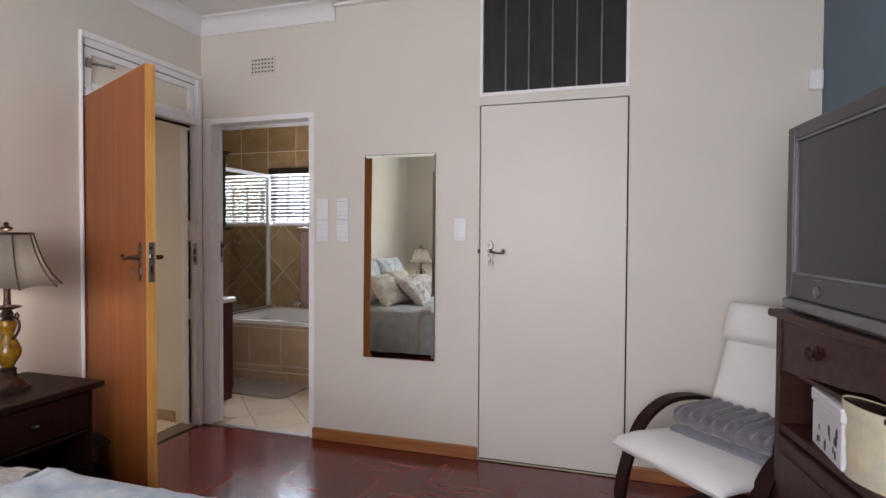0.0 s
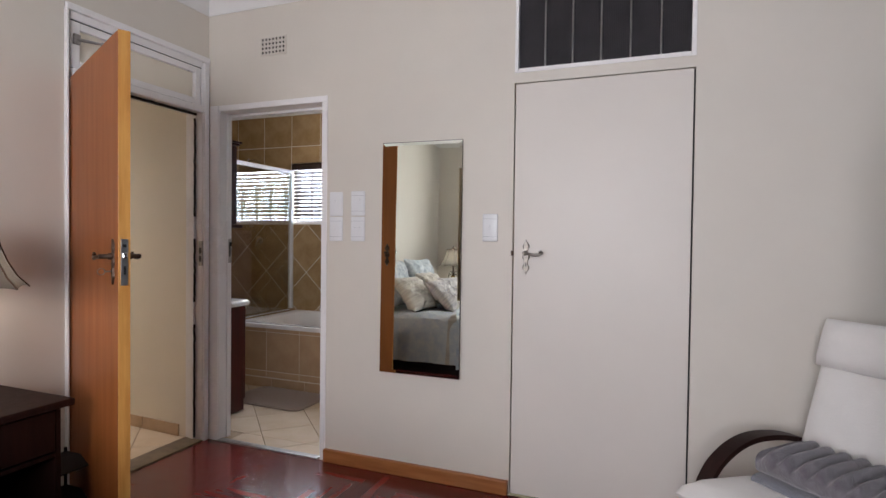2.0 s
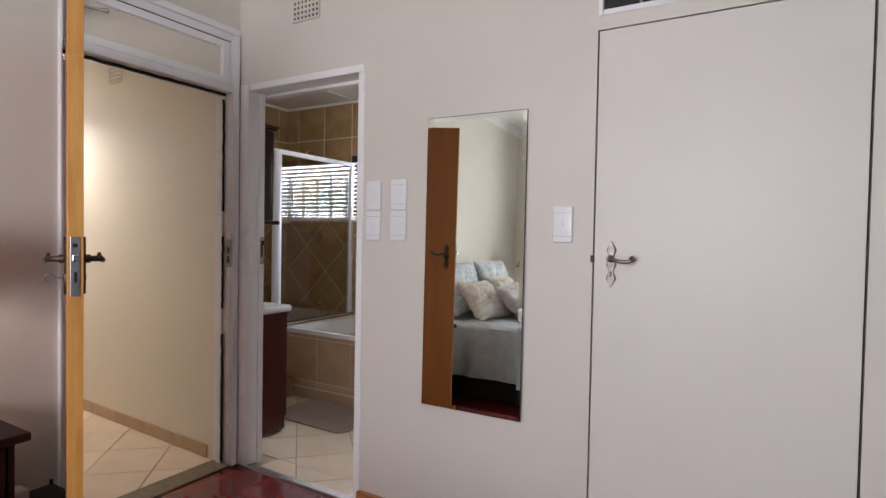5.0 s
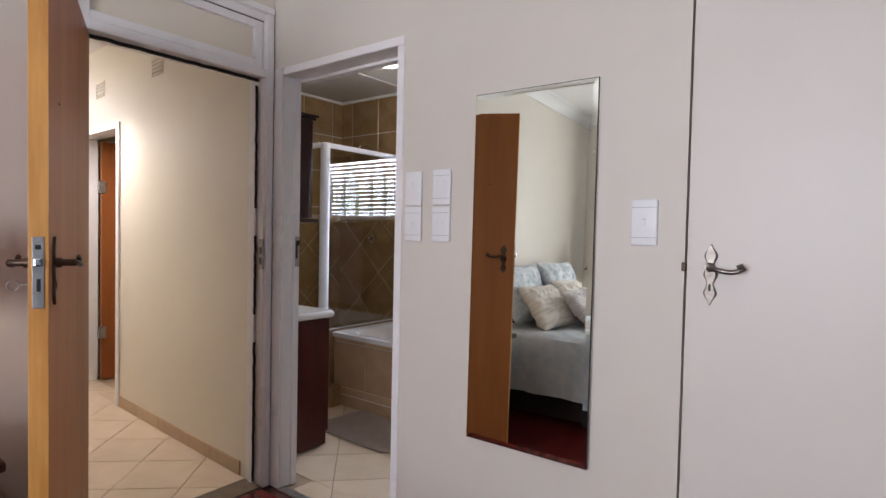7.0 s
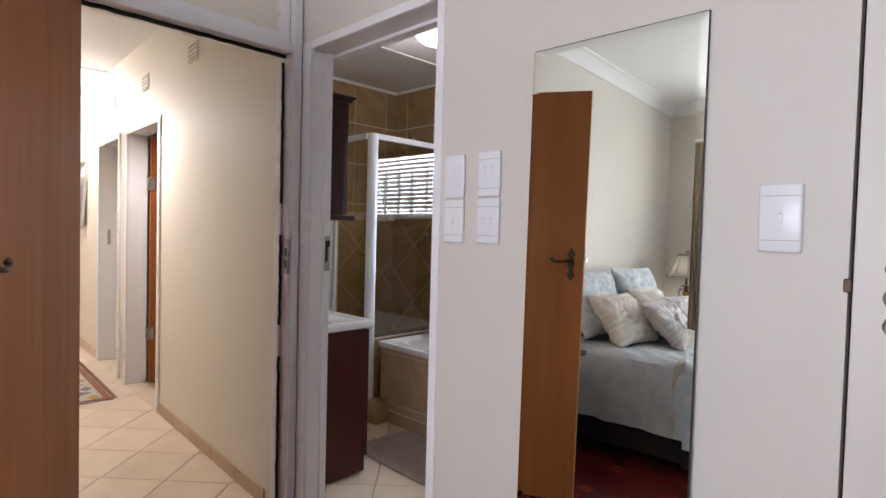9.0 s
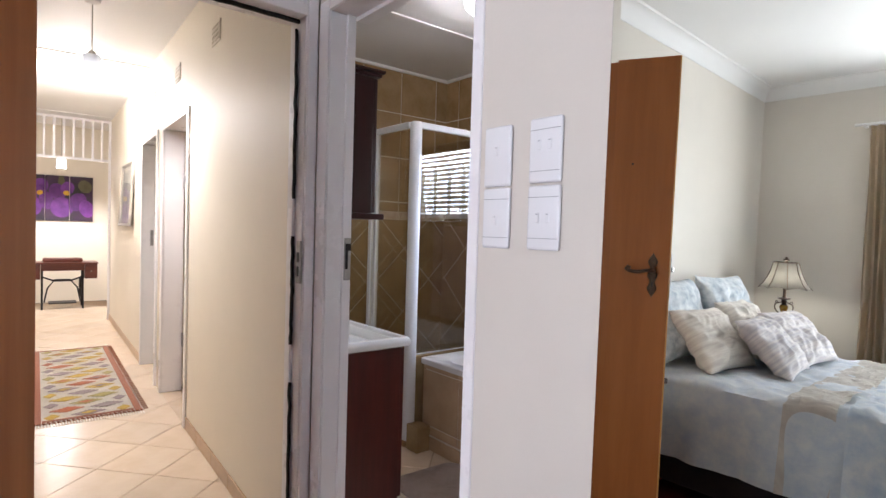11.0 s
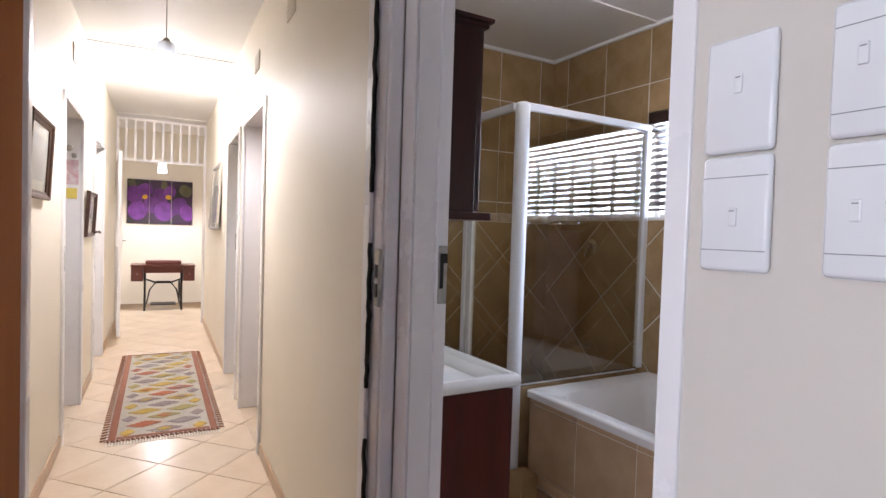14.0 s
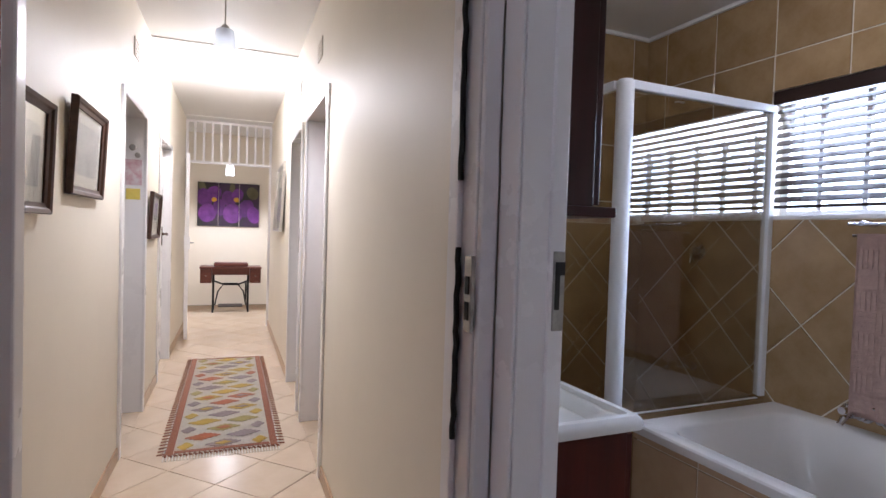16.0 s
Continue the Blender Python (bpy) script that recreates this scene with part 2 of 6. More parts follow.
# bedroom walls; openings go through them
struct("wall_north", boxes(
    (-2.58, 3.0, 2.065, -1.74, 3.13, HC), (-2.58, 3.0, 0, -2.505, 3.092, 2.065), (-1.74, 3.0, 0, -0.645, 3.13, HC), (-0.645, 3.0, 2.035, 0.165, 3.13, 2.085),
    (-0.645, 3.0, 2.695, 0.165, 3.13, HC), (0.165, 3.0, 0, XR + 0.12, 3.13, HC)), WALL, "cream painted plaster wall with door openings", "wall")
struct("wall_west", boxes((-2.70, YK, 0, XL, 2.112, HC), (-2.70, 2.112, 2.355, XL, 3.13, HC), (-2.70, 2.981, 0, XL, 3.13, 2.355)), WALL, "cream painted plaster wall behind the bed", "wall")
struct("wall_east", boxes((XR, YK, 0, XR + 0.12, 3.0, HC)), BLUE, "blue painted plaster accent wall", "wall")
struct("wall_south", boxes((-2.70, YK - 0.12, 0, -1.45, YK, HC), (0.55, YK - 0.12, 0, XR + 0.12, YK, HC), (-1.45, YK - 0.12, 0, 0.55, YK, 0.9), (-1.45, YK - 0.12, 2.2, 0.55, YK, HC)), WALL, "cream painted plaster wall with a window", "wall")
struct("ceiling", boxes((-2.70, YK - 0.12, HC, XR + 0.12, 3.13, HC + 0.1)), CEIL, "white painted board ceiling", "ceiling")
struct("floor", boxes((-2.58, YK, -0.08, XR, 3.0, -0.004)), FILLER, "dark red stained parquet floor, polished and worn", "floor")
# hall, turned a little against the bedroom
YL, YR, HH, XE, HF = 1.945, 2.955, 2.60, -11.2, 2.76
DOORS_N, DOORS_S, XG = ((-5.33, -4.45), (-6.33, -5.55)), ((-5.82, -4.98), (-7.42, -6.55)), -9.3
struct("hall_wall_north", boxes(
    (-4.45, YR, 0, -2.703, YR + 0.13, HH), (-5.33, YR, 2.0, -4.45, YR + 0.13, HH), (-5.55, YR, 0, -5.33, YR + 0.13, HH),
    (-6.33, YR, 2.0, -5.55, YR + 0.13, HH), (XG, YR, 0, -6.33, YR + 0.13, HH), (XE, YR + 0.9, 0, XG, YR + 1.02, HF), (XG, YR + 0.13, 0, XG + 0.12, YR + 1.02, HH)), WALL_HALL, "cream painted hall wall with doorways", "wall", HALL)
struct("hall_wall_south", boxes(
    (-4.98, YL - 0.13, 0, -2.703, YL, HH), (-5.82, YL - 0.13, 2.0, -4.98, YL, HH), (-6.55, YL - 0.13, 0, -5.82, YL, HH),
    (-7.42, YL - 0.13, 2.0, -6.55, YL, HH), (XG, YL - 0.13, 0, -7.42, YL, HH), (XE, YL - 0.95, 0, XG, YL - 0.83, HF), (XG, YL - 0.83, 0, XG + 0.12, YL - 0.13, HH)), WALL_HALL, "cream painted hall wall with doorways", "wall", HALL)
struct("hall_wall_end", boxes((XE - 0.12, YL - 0.95, 0, XE, YR + 1.02, HF)), WALL_HALL, "cream painted end wall of the hall", "wall", HALL)
struct("hall_ceiling", boxes((XG, YL - 0.13, HH, -2.703, YR + 0.08, HH + 0.1), (XE - 0.12, YL - 0.95, HF, XG, YR + 1.02, HF + 0.1), (XG, YL - 0.95, HH + 0.1, XG + 0.1, YR + 1.02, HF + 0.1)), CEIL, "white painted hall ceiling", "ceiling", HALL)
struct("hall_floor", boxes((XG, YL - 0.13, -0.09, -2.69, YR + 0.03, -0.007), (-6.55, YR + 0.03, -0.09, -4.42, YR + 1.5, -0.007), (-8.0, 0.6, -0.09, -4.2, YL - 0.13, -0.007), (XE, YL - 0.95, -0.09, XG, YR + 1.02, -0.007)), FLOORGROUT, "cream ceramic floor tiles laid diagonally", "floor", HALL)
# rooms behind the hall doorways
struct("side_room_walls", boxes((-6.6, YR + 1.4, 0, -4.42, YR + 1.5, HH), (-5.48, YR + 0.13, 0, -5.40, YR + 1.4, HH), (-6.6, YR + 0.13, 0, -6.5, YR + 1.4, HH), (-4.47, YR + 0.14, 0, -4.42, YR + 1.4, HH)), WALL_HALL, "plain cream walls of the side rooms", "wall", HALL)
struct("side_room_walls_south", boxes((-8.0, 0.6, 0, -4.2, 0.7, HH), (-6.24, 0.7, 0, -6.14, YL - 0.13, HH), (-4.3, 0.7, 0, -4.2, YL - 0.13, HH), (-8.0, 0.7, 0, -7.9, YL - 0.13, HH)), WALL_HALL, "plain cream walls of the side rooms", "wall", HALL)
struct("side_room_ceilings", boxes((-6.6, YR + 0.13, HH, -4.42, YR + 1.5, HH + 0.1), (-8.0, 0.6, HH, -4.2, YL - 0.13, HH + 0.1)), CEIL, "white ceilings of the side rooms", "ceiling", HALL)
# bathroom
BX0, BX1, BY0, BY1, HB = -4.24, -1.20, 3.13, 4.94, 2.50
WX0, WX1, WZ0, WZ1 = -3.42, -1.95, 1.405, 2.0
struct("bath_wall_north", boxes((BX0 - 0.12, BY1, 0, WX0, BY1 + 0.13, HB), (WX1, BY1, 0, BX1 + 0.12, BY1 + 0.13, HB), (WX0, BY1, 0, WX1, BY1 + 0.13, WZ0), (WX0, BY1, WZ1, WX1, BY1 + 0.13, HB)), WALLGROUT, "ochre tiled bathroom wall with a window", "wall")
struct("bath_wall_west", boxes((BX0 - 0.12, BY0, 0, BX0, BY1, HB)), WALLGROUT, "ochre tiled bathroom wall", "wall")
struct("bath_wall_east", boxes((BX1, BY0, 0, BX1 + 0.12, BY1, HB)), WALLGROUT, "ochre tiled bathroom wall", "wall")
struct("bath_wall_south", boxes((BX0 - 0.12, 3.10, 0, -2.70, BY0, HB)), WALLGROUT, "ochre tiled bathroom wall behind the vanity", "wall")
struct("bath_ceiling", boxes((BX0 - 0.12, BY0, HB, BX1 + 0.12, BY1 + 0.13, HB + 0.1)), CEIL, "white painted bathroom ceiling", "ceiling")
struct("bath_floor", boxes((BX0, 3.0, -0.09, BX1, BY1, -0.007)), FLOORGROUT, "cream ceramic bathroom floor tiles laid diagonally", "floor")
struct("ground", boxes((-60, -60, -0.4, 60, 60, -0.3)), mat("dry_garden_soil", (0.16, 0.13, 0.08), 0.95, second=(0.08, 0.10, 0.04), scale=0.8), "dry garden ground outside", "ground")
# added panel that glows in place of the bright outdoors and helps light the bathroom
backdrop = struct("backdrop", boxes((-9, 12.0, -0.3, 4, 12.1, 7.0)), glow("glowing_distance_panel", (0.82, 0.91, 1.0), 5.0), "pale glowing panel standing in for the bright distance outside the bathroom window", "backdrop")


# ---- doors, frames and trim ----
def frame_profile(bm, x0, y0, z0, x1, y1, z1):
    return box(bm, x0, y0, z0, x1, y1, z1, bevel=0.004)


# bathroom doorway: painted steel frame
bath_frame = thing("door_1", "white enamelled steel frame of the bathroom doorway", "door frame", kind="structure")
part("jamb", boxes((-2.563, 2.991, 0, -2.4965, 2.9985, 2.066), (-2.5045, 3.0, 0, -2.495, 3.094, 2.03), (-2.4955, 3.060, 0, -2.484, 3.094, 2.03), bevel=0.003), GLOSS_WHITE, bath_frame)
part("jamb", boxes((-1.753, 3.003, 0, -1.742, 3.145, 2.03), (-1.753, 2.995, 0, -1.718, 3.002, 2.03), (-1.766, 3.098, 0, -1.7535, 3.145, 2.03), bevel=0.002), GLOSS_WHITE, bath_frame)
part("lintel", boxes((-2.504, 3.003, 2.031, -1.742, 3.145, 2.063), (-2.4962, 2.994, 2.031, -1.718, 3.002, 2.066), (-2.494, 3.098, 2.016, -1.765, 3.145, 2.031), bevel=0.003), GLOSS_WHITE, bath_frame)
keep_b = part("strike_plate", boxes((-2.4855, 3.066, 1.10, -2.481, 3.092, 1.25), bevel=0.002), STEEL, bath_frame)
part("latch_hole", boxes((-2.4815, 3.070, 1.14, -2.4795, 3.080, 1.23), (-2.4815, 3.080, 1.205, -2.4795, 3.091, 1.23)), BLACK, keep_b)
part("threshold", boxes((-2.494, 2.985, -0.006, -1.765, 3.03, 0.008), bevel=0.003), STEEL, bath_frame)

# hall doorway with a painted fanlight above
hall_frame = thing("door_2", "white enamelled frame with a painted fanlight over the hall doorway", "door frame", kind="structure")
part("jamb", boxes((-2.712, 2.1125, 0, -2.640, 2.140, 2.324), (-2.6395, 2.1125, 0, -2.562, 2.124, 2.324), (-2.725, 2.1435, 0, -2.672, 2.198, 1.99), bevel=0.004), GLOSS_WHITE, hall_frame)
part("jamb", boxes((-2.712, 2.949, 0, -2.580, 2.980, 2.324), (-2.5795, 2.953, 0, -2.564, 2.990, 2.324), (-2.672, 2.935, 0, -2.634, 2.9485, 1.975), bevel=0.004), GLOSS_WHITE, hall_frame)
part("transom_bar", boxes((-2.712, 2.1435, 2.020, -2.580, 2.9485, 2.058), (-2.5795, 2.147, 2.018, -2.566, 2.952, 2.058), bevel=0.004), GLOSS_WHITE, hall_frame)
part("head", boxes((-2.712, 2.1435, 2.290, -2.580, 2.9485, 2.354), (-2.5795, 2.1125, 2.3245, -2.558, 2.990, 2.357), bevel=0.004), GLOSS_WHITE, hall_frame)
fan = part("fanlight", boxes((-2.615, 2.148, 2.064, -2.587, 2.192, 2.286), (-2.615, 2.900, 2.064, -2.587, 2.944, 2.286), (-2.615, 2.1925, 2.064, -2.587, 2.8995, 2.100), (-2.615, 2.1925, 2.250, -2.587, 2.8995, 2.286), bevel=0.003), GLOSS_WHITE, hall_frame)
part("fanlight_panel", boxes((-2.625, 2.18, 2.09, -2.610, 2.91, 2.262)), WALL_HALL, fan, "cream painted pane")
# black strips paint the shade of the slits above and below the fanlight
part("fanlight_gap", boxes((-2.592, 2.148, 2.2862, -2.5865, 2.944, 2.2896), (-2.592, 2.26, 2.0584, -2.5865, 2.88, 2.0636)), BLACK, hall_frame)
part("fanlight_stay", lathe(bmesh.new(), [(0.011, 0), (0.013, 0.01), (0.008, 0.02), (0.006, 0.10), (0.010, 0.11), (0.010, 0.125), (0.004, 0.13)], 12, pose(-2.585, 2.170, 2.20, 90, 0, 150)), STEEL, hall_frame, smooth=40)
part("stay_bracket", boxes((-2.587, 2.155, 2.175, -2.572, 2.187, 2.225), bevel=0.004), STEEL, hall_frame)
for z in (1.72, 1.76, 1.80):
    part("hinge_knuckle", lathe(bmesh.new(), [(0.008, 0), (0.009, 0.003), (0.009, 0.032), (0.008, 0.035)], 12, pose(-2.556, 2.142, z)), STEEL, hall_frame, smooth=40)
for y, z0, z1 in ((2.941, 1.385, 1.985), (2.941, 0.86, 1.25), (2.941, 0.02, 0.72)):
    bm = bmesh.new()
    n = 16
    tube(bm, [(-2.629 + 0.004 * wavy(k * 0.9, z0, 3), y - 0.003 + 0.004 * wavy(k * 0.7, z1, 7), z0 + (z1 - z0) * k / n) for k in range(n + 1)], 0.0065, 6)
    part("door_seal", bm, BLACK, hall_frame, "torn black foam seal", smooth=60)
bm = bmesh.new()
tube(bm, [(-2.628, 2.146 + 0.80 * k / 20, 2.012 + 0.004 * wavy(k * 0.8, 2, 5)) for k in range(21)], 0.008, 6)
part("door_seal", bm, BLACK, hall_frame, "black foam seal", smooth=60)
keep_h = part("strike_plate", boxes((-2.600, 2.939, 1.085, -2.570, 2.9485, 1.235), bevel=0.002), STEEL, hall_frame)
part("latch_hole", boxes((-2.592, 2.9365, 1.11, -2.577, 2.948, 1.145), (-2.592, 2.9365, 1.16, -2.577, 2.948, 1.195)), BLACK, keep_h)
part("threshold", boxes((-2.712, 2.145, -0.006, -2.572, 2.948, 0.009), bevel=0.003), mat("worn_threshold_strip", (0.22, 0.16, 0.10), 0.5, vary=0.4, scale=12), hall_frame)


def scroll_plate(bm, length, width, thick, wavyside=True):
    """A flat door plate with waisted, pointed ends, upright in the xz plane, facing -y."""
    n = 28
    def half(s):
        w = 0.5 + 0.5 * math.cos(2 * math.pi * (abs(s) * 1.6)) ** 2
        return width / 2 * w * max(0.0, 1 - abs(s * 2) ** 6) + 0.0006
    rows = []
    for k in range(n + 1):
        s = k / n - 0.5
        h, z = half(s), s * length
        rows.append([bm.verts.new(p) for p in ((-h, 0, z), (-h * 0.7, -thick, z), (h * 0.7, -thick, z), (h, 0, z))])
    for a, b in zip(rows, rows[1:]):
        for i in range(3):
            bm.faces.new((a[i], a[i + 1], b[i + 1], b[i]))
        bm.faces.new((a[3], a[0], b[0], b[3]))
    bm.faces.new(rows[0])
    bm.faces.new(rows[-1][::-1])
    return bm


def lever_handle(parent, m, material, length=0.10, side=1, label=""):
    """A lever on a scrolled plate, facing -y, the lever running to side * x."""
    plate = part("handle_plate", scroll_plate(bmesh.new(), 0.17, 0.036, 0.007), material, parent, label, 50, m)
    bm = lathe(bmesh.new(), [(0.013, 0), (0.013, 0.012), (0.009, 0.016), (0.009, 0.045)], 14, pose(0, -0.005, 0.020, 90, 0, 0))
    pts = [(side * length * k / 9, -0.047 - 0.006 * math.sin(k / 9 * math.pi), 0.020 - 0.010 * math.sin(k / 9 * math.pi) * (k / 9) - 0.004 * (k / 9)) for k in range(10)]
    tube(bm, pts, 0.0068, 10)
    tube(bm, [pts[-1], (side * (length + 0.010), -0.045, 0.021), (side * (length + 0.004), -0.045, 0.030), (side * (length - 0.006), -0.045, 0.024)], 0.0062, 8)
    part("lever", bm, material, plate, "", 50)
    part("keyhole", boxes((-0.003, -0.0085, -0.045, 0.003, -0.0065, -0.026)), BLACK, plate)
    return plate


# open bedroom door
leaf = thing("open_door", "varnished orange-brown wooden door standing open into the bedroom", "door", pose(-2.625, 2.161, 0, 0, 0, -24.8))
part("leaf", boxes((0.0, 0.0, 0.012, 0.9005, 0.04, 2.013), bevel=0.002), DOORWOOD, leaf)
part("lipping", boxes((0.9007, 0.0, 0.012, 0.9050, 0.04, 2.013), bevel=0.001), DOOREDGE, leaf, "pale yellow varnished edge")
lock = part("lock_plate", boxes((0.9050, 0.008, 1.085, 0.9075, 0.032, 1.255), bevel=0.001), STEEL, leaf)
part("latch_bolt", boxes((0.9070, 0.012, 1.185, 0.9160, 0.028, 1.205), bevel=0.003), CHROME, lock)
part("key_slot", boxes((0.9072, 0.017, 1.125, 0.9082, 0.025, 1.155), (0.9072, 0.014, 1.225, 0.9082, 0.026, 1.236)), BLACK, lock)
lever_handle(leaf, pose(0.8420, 0.0, 1.17), BRONZE, 0.085, -1, "dark bronze handle")
lever_handle(leaf, pose(0.8420, 0.04, 1.17, 0, 0, 180), BRONZE, 0.085, 1, "dark bronze handle")
bm = tube(bmesh.new(), [(0.8400 , -0.002, 1.135), (0.8400, -0.028, 1.134)], 0.0025, 8)
tube(bm, [(0.8400, -0.028 - 0.012 * (1 - math.cos(a)), 1.134 + 0.012 * math.sin(a)) for a in [k * math.pi / 6 for k in range(13)]], 0.002, 6)
part("key", bm, STEEL, leaf, "small steel key in the lock", 50)
part("nail_hole", lathe(bmesh.new(), [(0.004, 0), (0.004, 0.002)], 10, pose(0.748, 0.0425, 1.60, 90, 0, 0)), BLACK, leaf)

# built-in cupboard door
closet = thing("closet_door", "cream enamelled flush built-in cupboard door with a pewter handle", "door")
part("leaf", boxes((-0.637, 2.994, 0.012, 0.157, 3.034, 2.028), bevel=0.002), CLOSET, closet)
lever_handle(closet, pose(-0.575, 2.994, 1.185), PEWTER, 0.078, 1, "pewter lever handle")
part("latch", boxes((-0.651, 2.990, 1.19, -0.638, 2.998, 1.215), bevel=0.002), BRONZE, closet)
# black sheet behind the leaf: the shade of the slit is put into its colour
struct("door_gap", boxes((-0.645, 3.036, 0, 0.165, 3.046, 2.035)), BLACK, "black sheet painting the shade in the gap round the cupboard door", "gap")
# unseen cupboard lining, coloured near black for the shade inside
struct("cupboard_back", boxes((-0.75, 3.55, 0, 0.30, 3.6, HC), (-0.75, 3.13, 0, -0.70, 3.55, HC), (0.25, 3.13, 0, 0.30, 3.55, HC), (-0.75, 3.13, HC, 0.3, 3.6, HC + 0.05), (-0.75, 3.13, -0.05, 0.3, 3.6, -0.01)), mat("shade_dark_cupboard_board", (0.02, 0.018, 0.018), 0.8, vary=0.2, scale=4), "unseen lining of the high cupboard, its inner shade put into the colour", "cupboard")
fanglass = thing("window_1", "dark reeded glass fanlight with steel bars above the cupboard", "fanlight", kind="structure")
part("window_frame", boxes((-0.645, 2.995, 2.085, -0.628, 3.03, 2.695), (0.145, 2.995, 2.085, 0.165, 3.03, 2.695), (-0.628, 2.995, 2.085, 0.145, 3.03, 2.105), (-0.628, 2.995, 2.680, 0.145, 3.03, 2.695), bevel=0.003), GLOSS_WHITE, fanglass)
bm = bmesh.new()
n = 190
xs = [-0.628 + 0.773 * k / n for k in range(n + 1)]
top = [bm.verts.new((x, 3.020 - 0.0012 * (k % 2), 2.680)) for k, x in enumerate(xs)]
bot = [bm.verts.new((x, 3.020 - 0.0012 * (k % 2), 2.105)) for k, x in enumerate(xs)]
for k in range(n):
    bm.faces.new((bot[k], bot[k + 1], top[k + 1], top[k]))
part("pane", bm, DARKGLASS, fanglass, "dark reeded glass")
for k in range(5):
    part("bar", tube(bmesh.new(), [(-0.500 + 0.130 * k, 3.013, 2.098), (-0.500 + 0.130 * k, 3.013, 2.684)], 0.0045, 8), STEEL, fanglass, smooth=50)

# skirting, cornice, mouldings
struct("baseboard", boxes((-1.718, 2.972, 0.0, -0.648, 3.0, 0.072), bevel=0.006), SKIRT, "orange varnished wooden skirting board", "skirting")
struct("baseboard_right", boxes((0.165, 2.976, 0.0, XR, 3.0, 0.072), bevel=0.006), SKIRT, "orange varnished wooden skirting board", "skirting")
struct("baseboard_west", boxes((XL, YK, 0.0, XL + 0.024, 2.11, 0.072), bevel=0.006), SKIRT, "orange varnished wooden skirting board", "skirting")


def cornice(name, a, b, inward, size, z):
    """A cove moulding from a to b under the ceiling; inward: the way into the room."""
    bm = bmesh.new()
    a, b, w = Vector((*a, 0)), Vector((*b, 0)), Vector((*inward, 0))
    prof = [(0, -size * 1.35), (0.006, -size * 1.35), (0.010, -size * 1.2)] + [(size * (1 - math.cos(t)) + 0.010, -size * 1.2 * (1 - math.sin(t))) for t in [k * math.pi / 16 for k in range(1, 8)]] + [(size + 0.012, -0.012), (size + 0.018, 0), (0, 0)]
    ends = [[bm.verts.new(p + w * u + Vector((0, 0, z + v))) for u, v in prof] for p in (a, b)]
    for k in range(len(prof)):
        j = (k + 1) % len(prof)
        bm.faces.new((ends[0][k], ends[0][j], ends[1][j], ends[1][k]))
    bm.faces.new(ends[0])
    bm.faces.new(ends[1][::-1])
    return tagged(part(name, bm, CEIL, None, "", 40), "white plaster cove cornice", "cornice", "", "structure")


cornice("trim_cornice_north", (XL, 3.0), (-1.565, 3.0), (0, -1), 0.075, HC)
cornice("trim_cornice_west", (XL, YK), (XL, 3.0), (1, 0), 0.075, HC)
cornice("trim_cornice_south", (XL, YK), (XR, YK), (0, 1), 0.075, HC)
struct("trim_moulding", boxes((-1.565, 2.972, HC - 0.022, XR, 3.0, HC), bevel=0.006), CEIL, "thin white ceiling moulding", "moulding")
struct("trim_ceiling_strip", boxes((-2.40, 0.86, HC - 0.008, XR, 0.90, HC)), CEIL, "white ceiling joint strip", "moulding")
struct("trim_hall_strip", boxes((-6.04, YL, HH - 0.008, -6.0, YR, HH), (-8.9, YL, HH - 0.008, -8.86, YR, HH)), CEIL, "white ceiling joint strip", "moulding", HALL)
struct("trim_bath_strip", boxes((-3.40, BY0, HB - 0.008, -3.36, BY1, HB)), CEIL, "white ceiling joint strip", "moulding")
struct("trim_bath_cornice", boxes((BX0, BY0, HB - 0.022, BX0 + 0.022, BY1, HB), (BX0 + 0.022, BY1 - 0.022, HB - 0.022, BX1, BY1, HB), bevel=0.005), CEIL, "thin white ceiling moulding", "moulding")


def air_vent(m, cols, rows, w, h, label, fill):
    v = thing("air_vent", label, "vent", m)
    bm = bmesh.new()
    dx, dz = w / cols, h / rows
    for i in range(cols + 1):
        box(bm, -w / 2 + i * dx - dx * 0.22, -0.006, -h / 2 - dz * 0.22, -w / 2 + i * dx + dx * 0.22, 0.0, h / 2 + dz * 0.22)
    for j in range(rows + 1):
        for i in range(cols):
            box(bm, -w / 2 + i * dx + dx * 0.22, -0.006, -h / 2 + j * dz - dz * 0.22, -w / 2 + (i + 1) * dx - dx * 0.22, 0.0, -h / 2 + j * dz + dz * 0.22)
    part("grille", bm, fill, v)
    # black plate gives the vent holes their shade by colour
    part("backing", boxes((-w / 2, -0.001, -h / 2, w / 2, 0.001, h / 2)), BLACK, v)
    return v


air_vent(pose(-2.093, 2.999, 2.387), 7, 4, 0.172, 0.100, "small square-holed plaster wall vent above the doorway", WALL)
for x in (-3.83, -4.82, -5.80):
    air_vent(HALL @ pose(x, YR - 0.001, 2.295), 6, 4, 0.15, 0.10, "small square-holed wall vent high on the hall wall", WALL_HALL)
air_vent(HALL @ pose(-5.40, YL + 0.001, 2.325, 0, 0, 180), 6, 4, 0.15, 0.10, "small square-holed wall vent high on the hall wall", WALL_HALL)


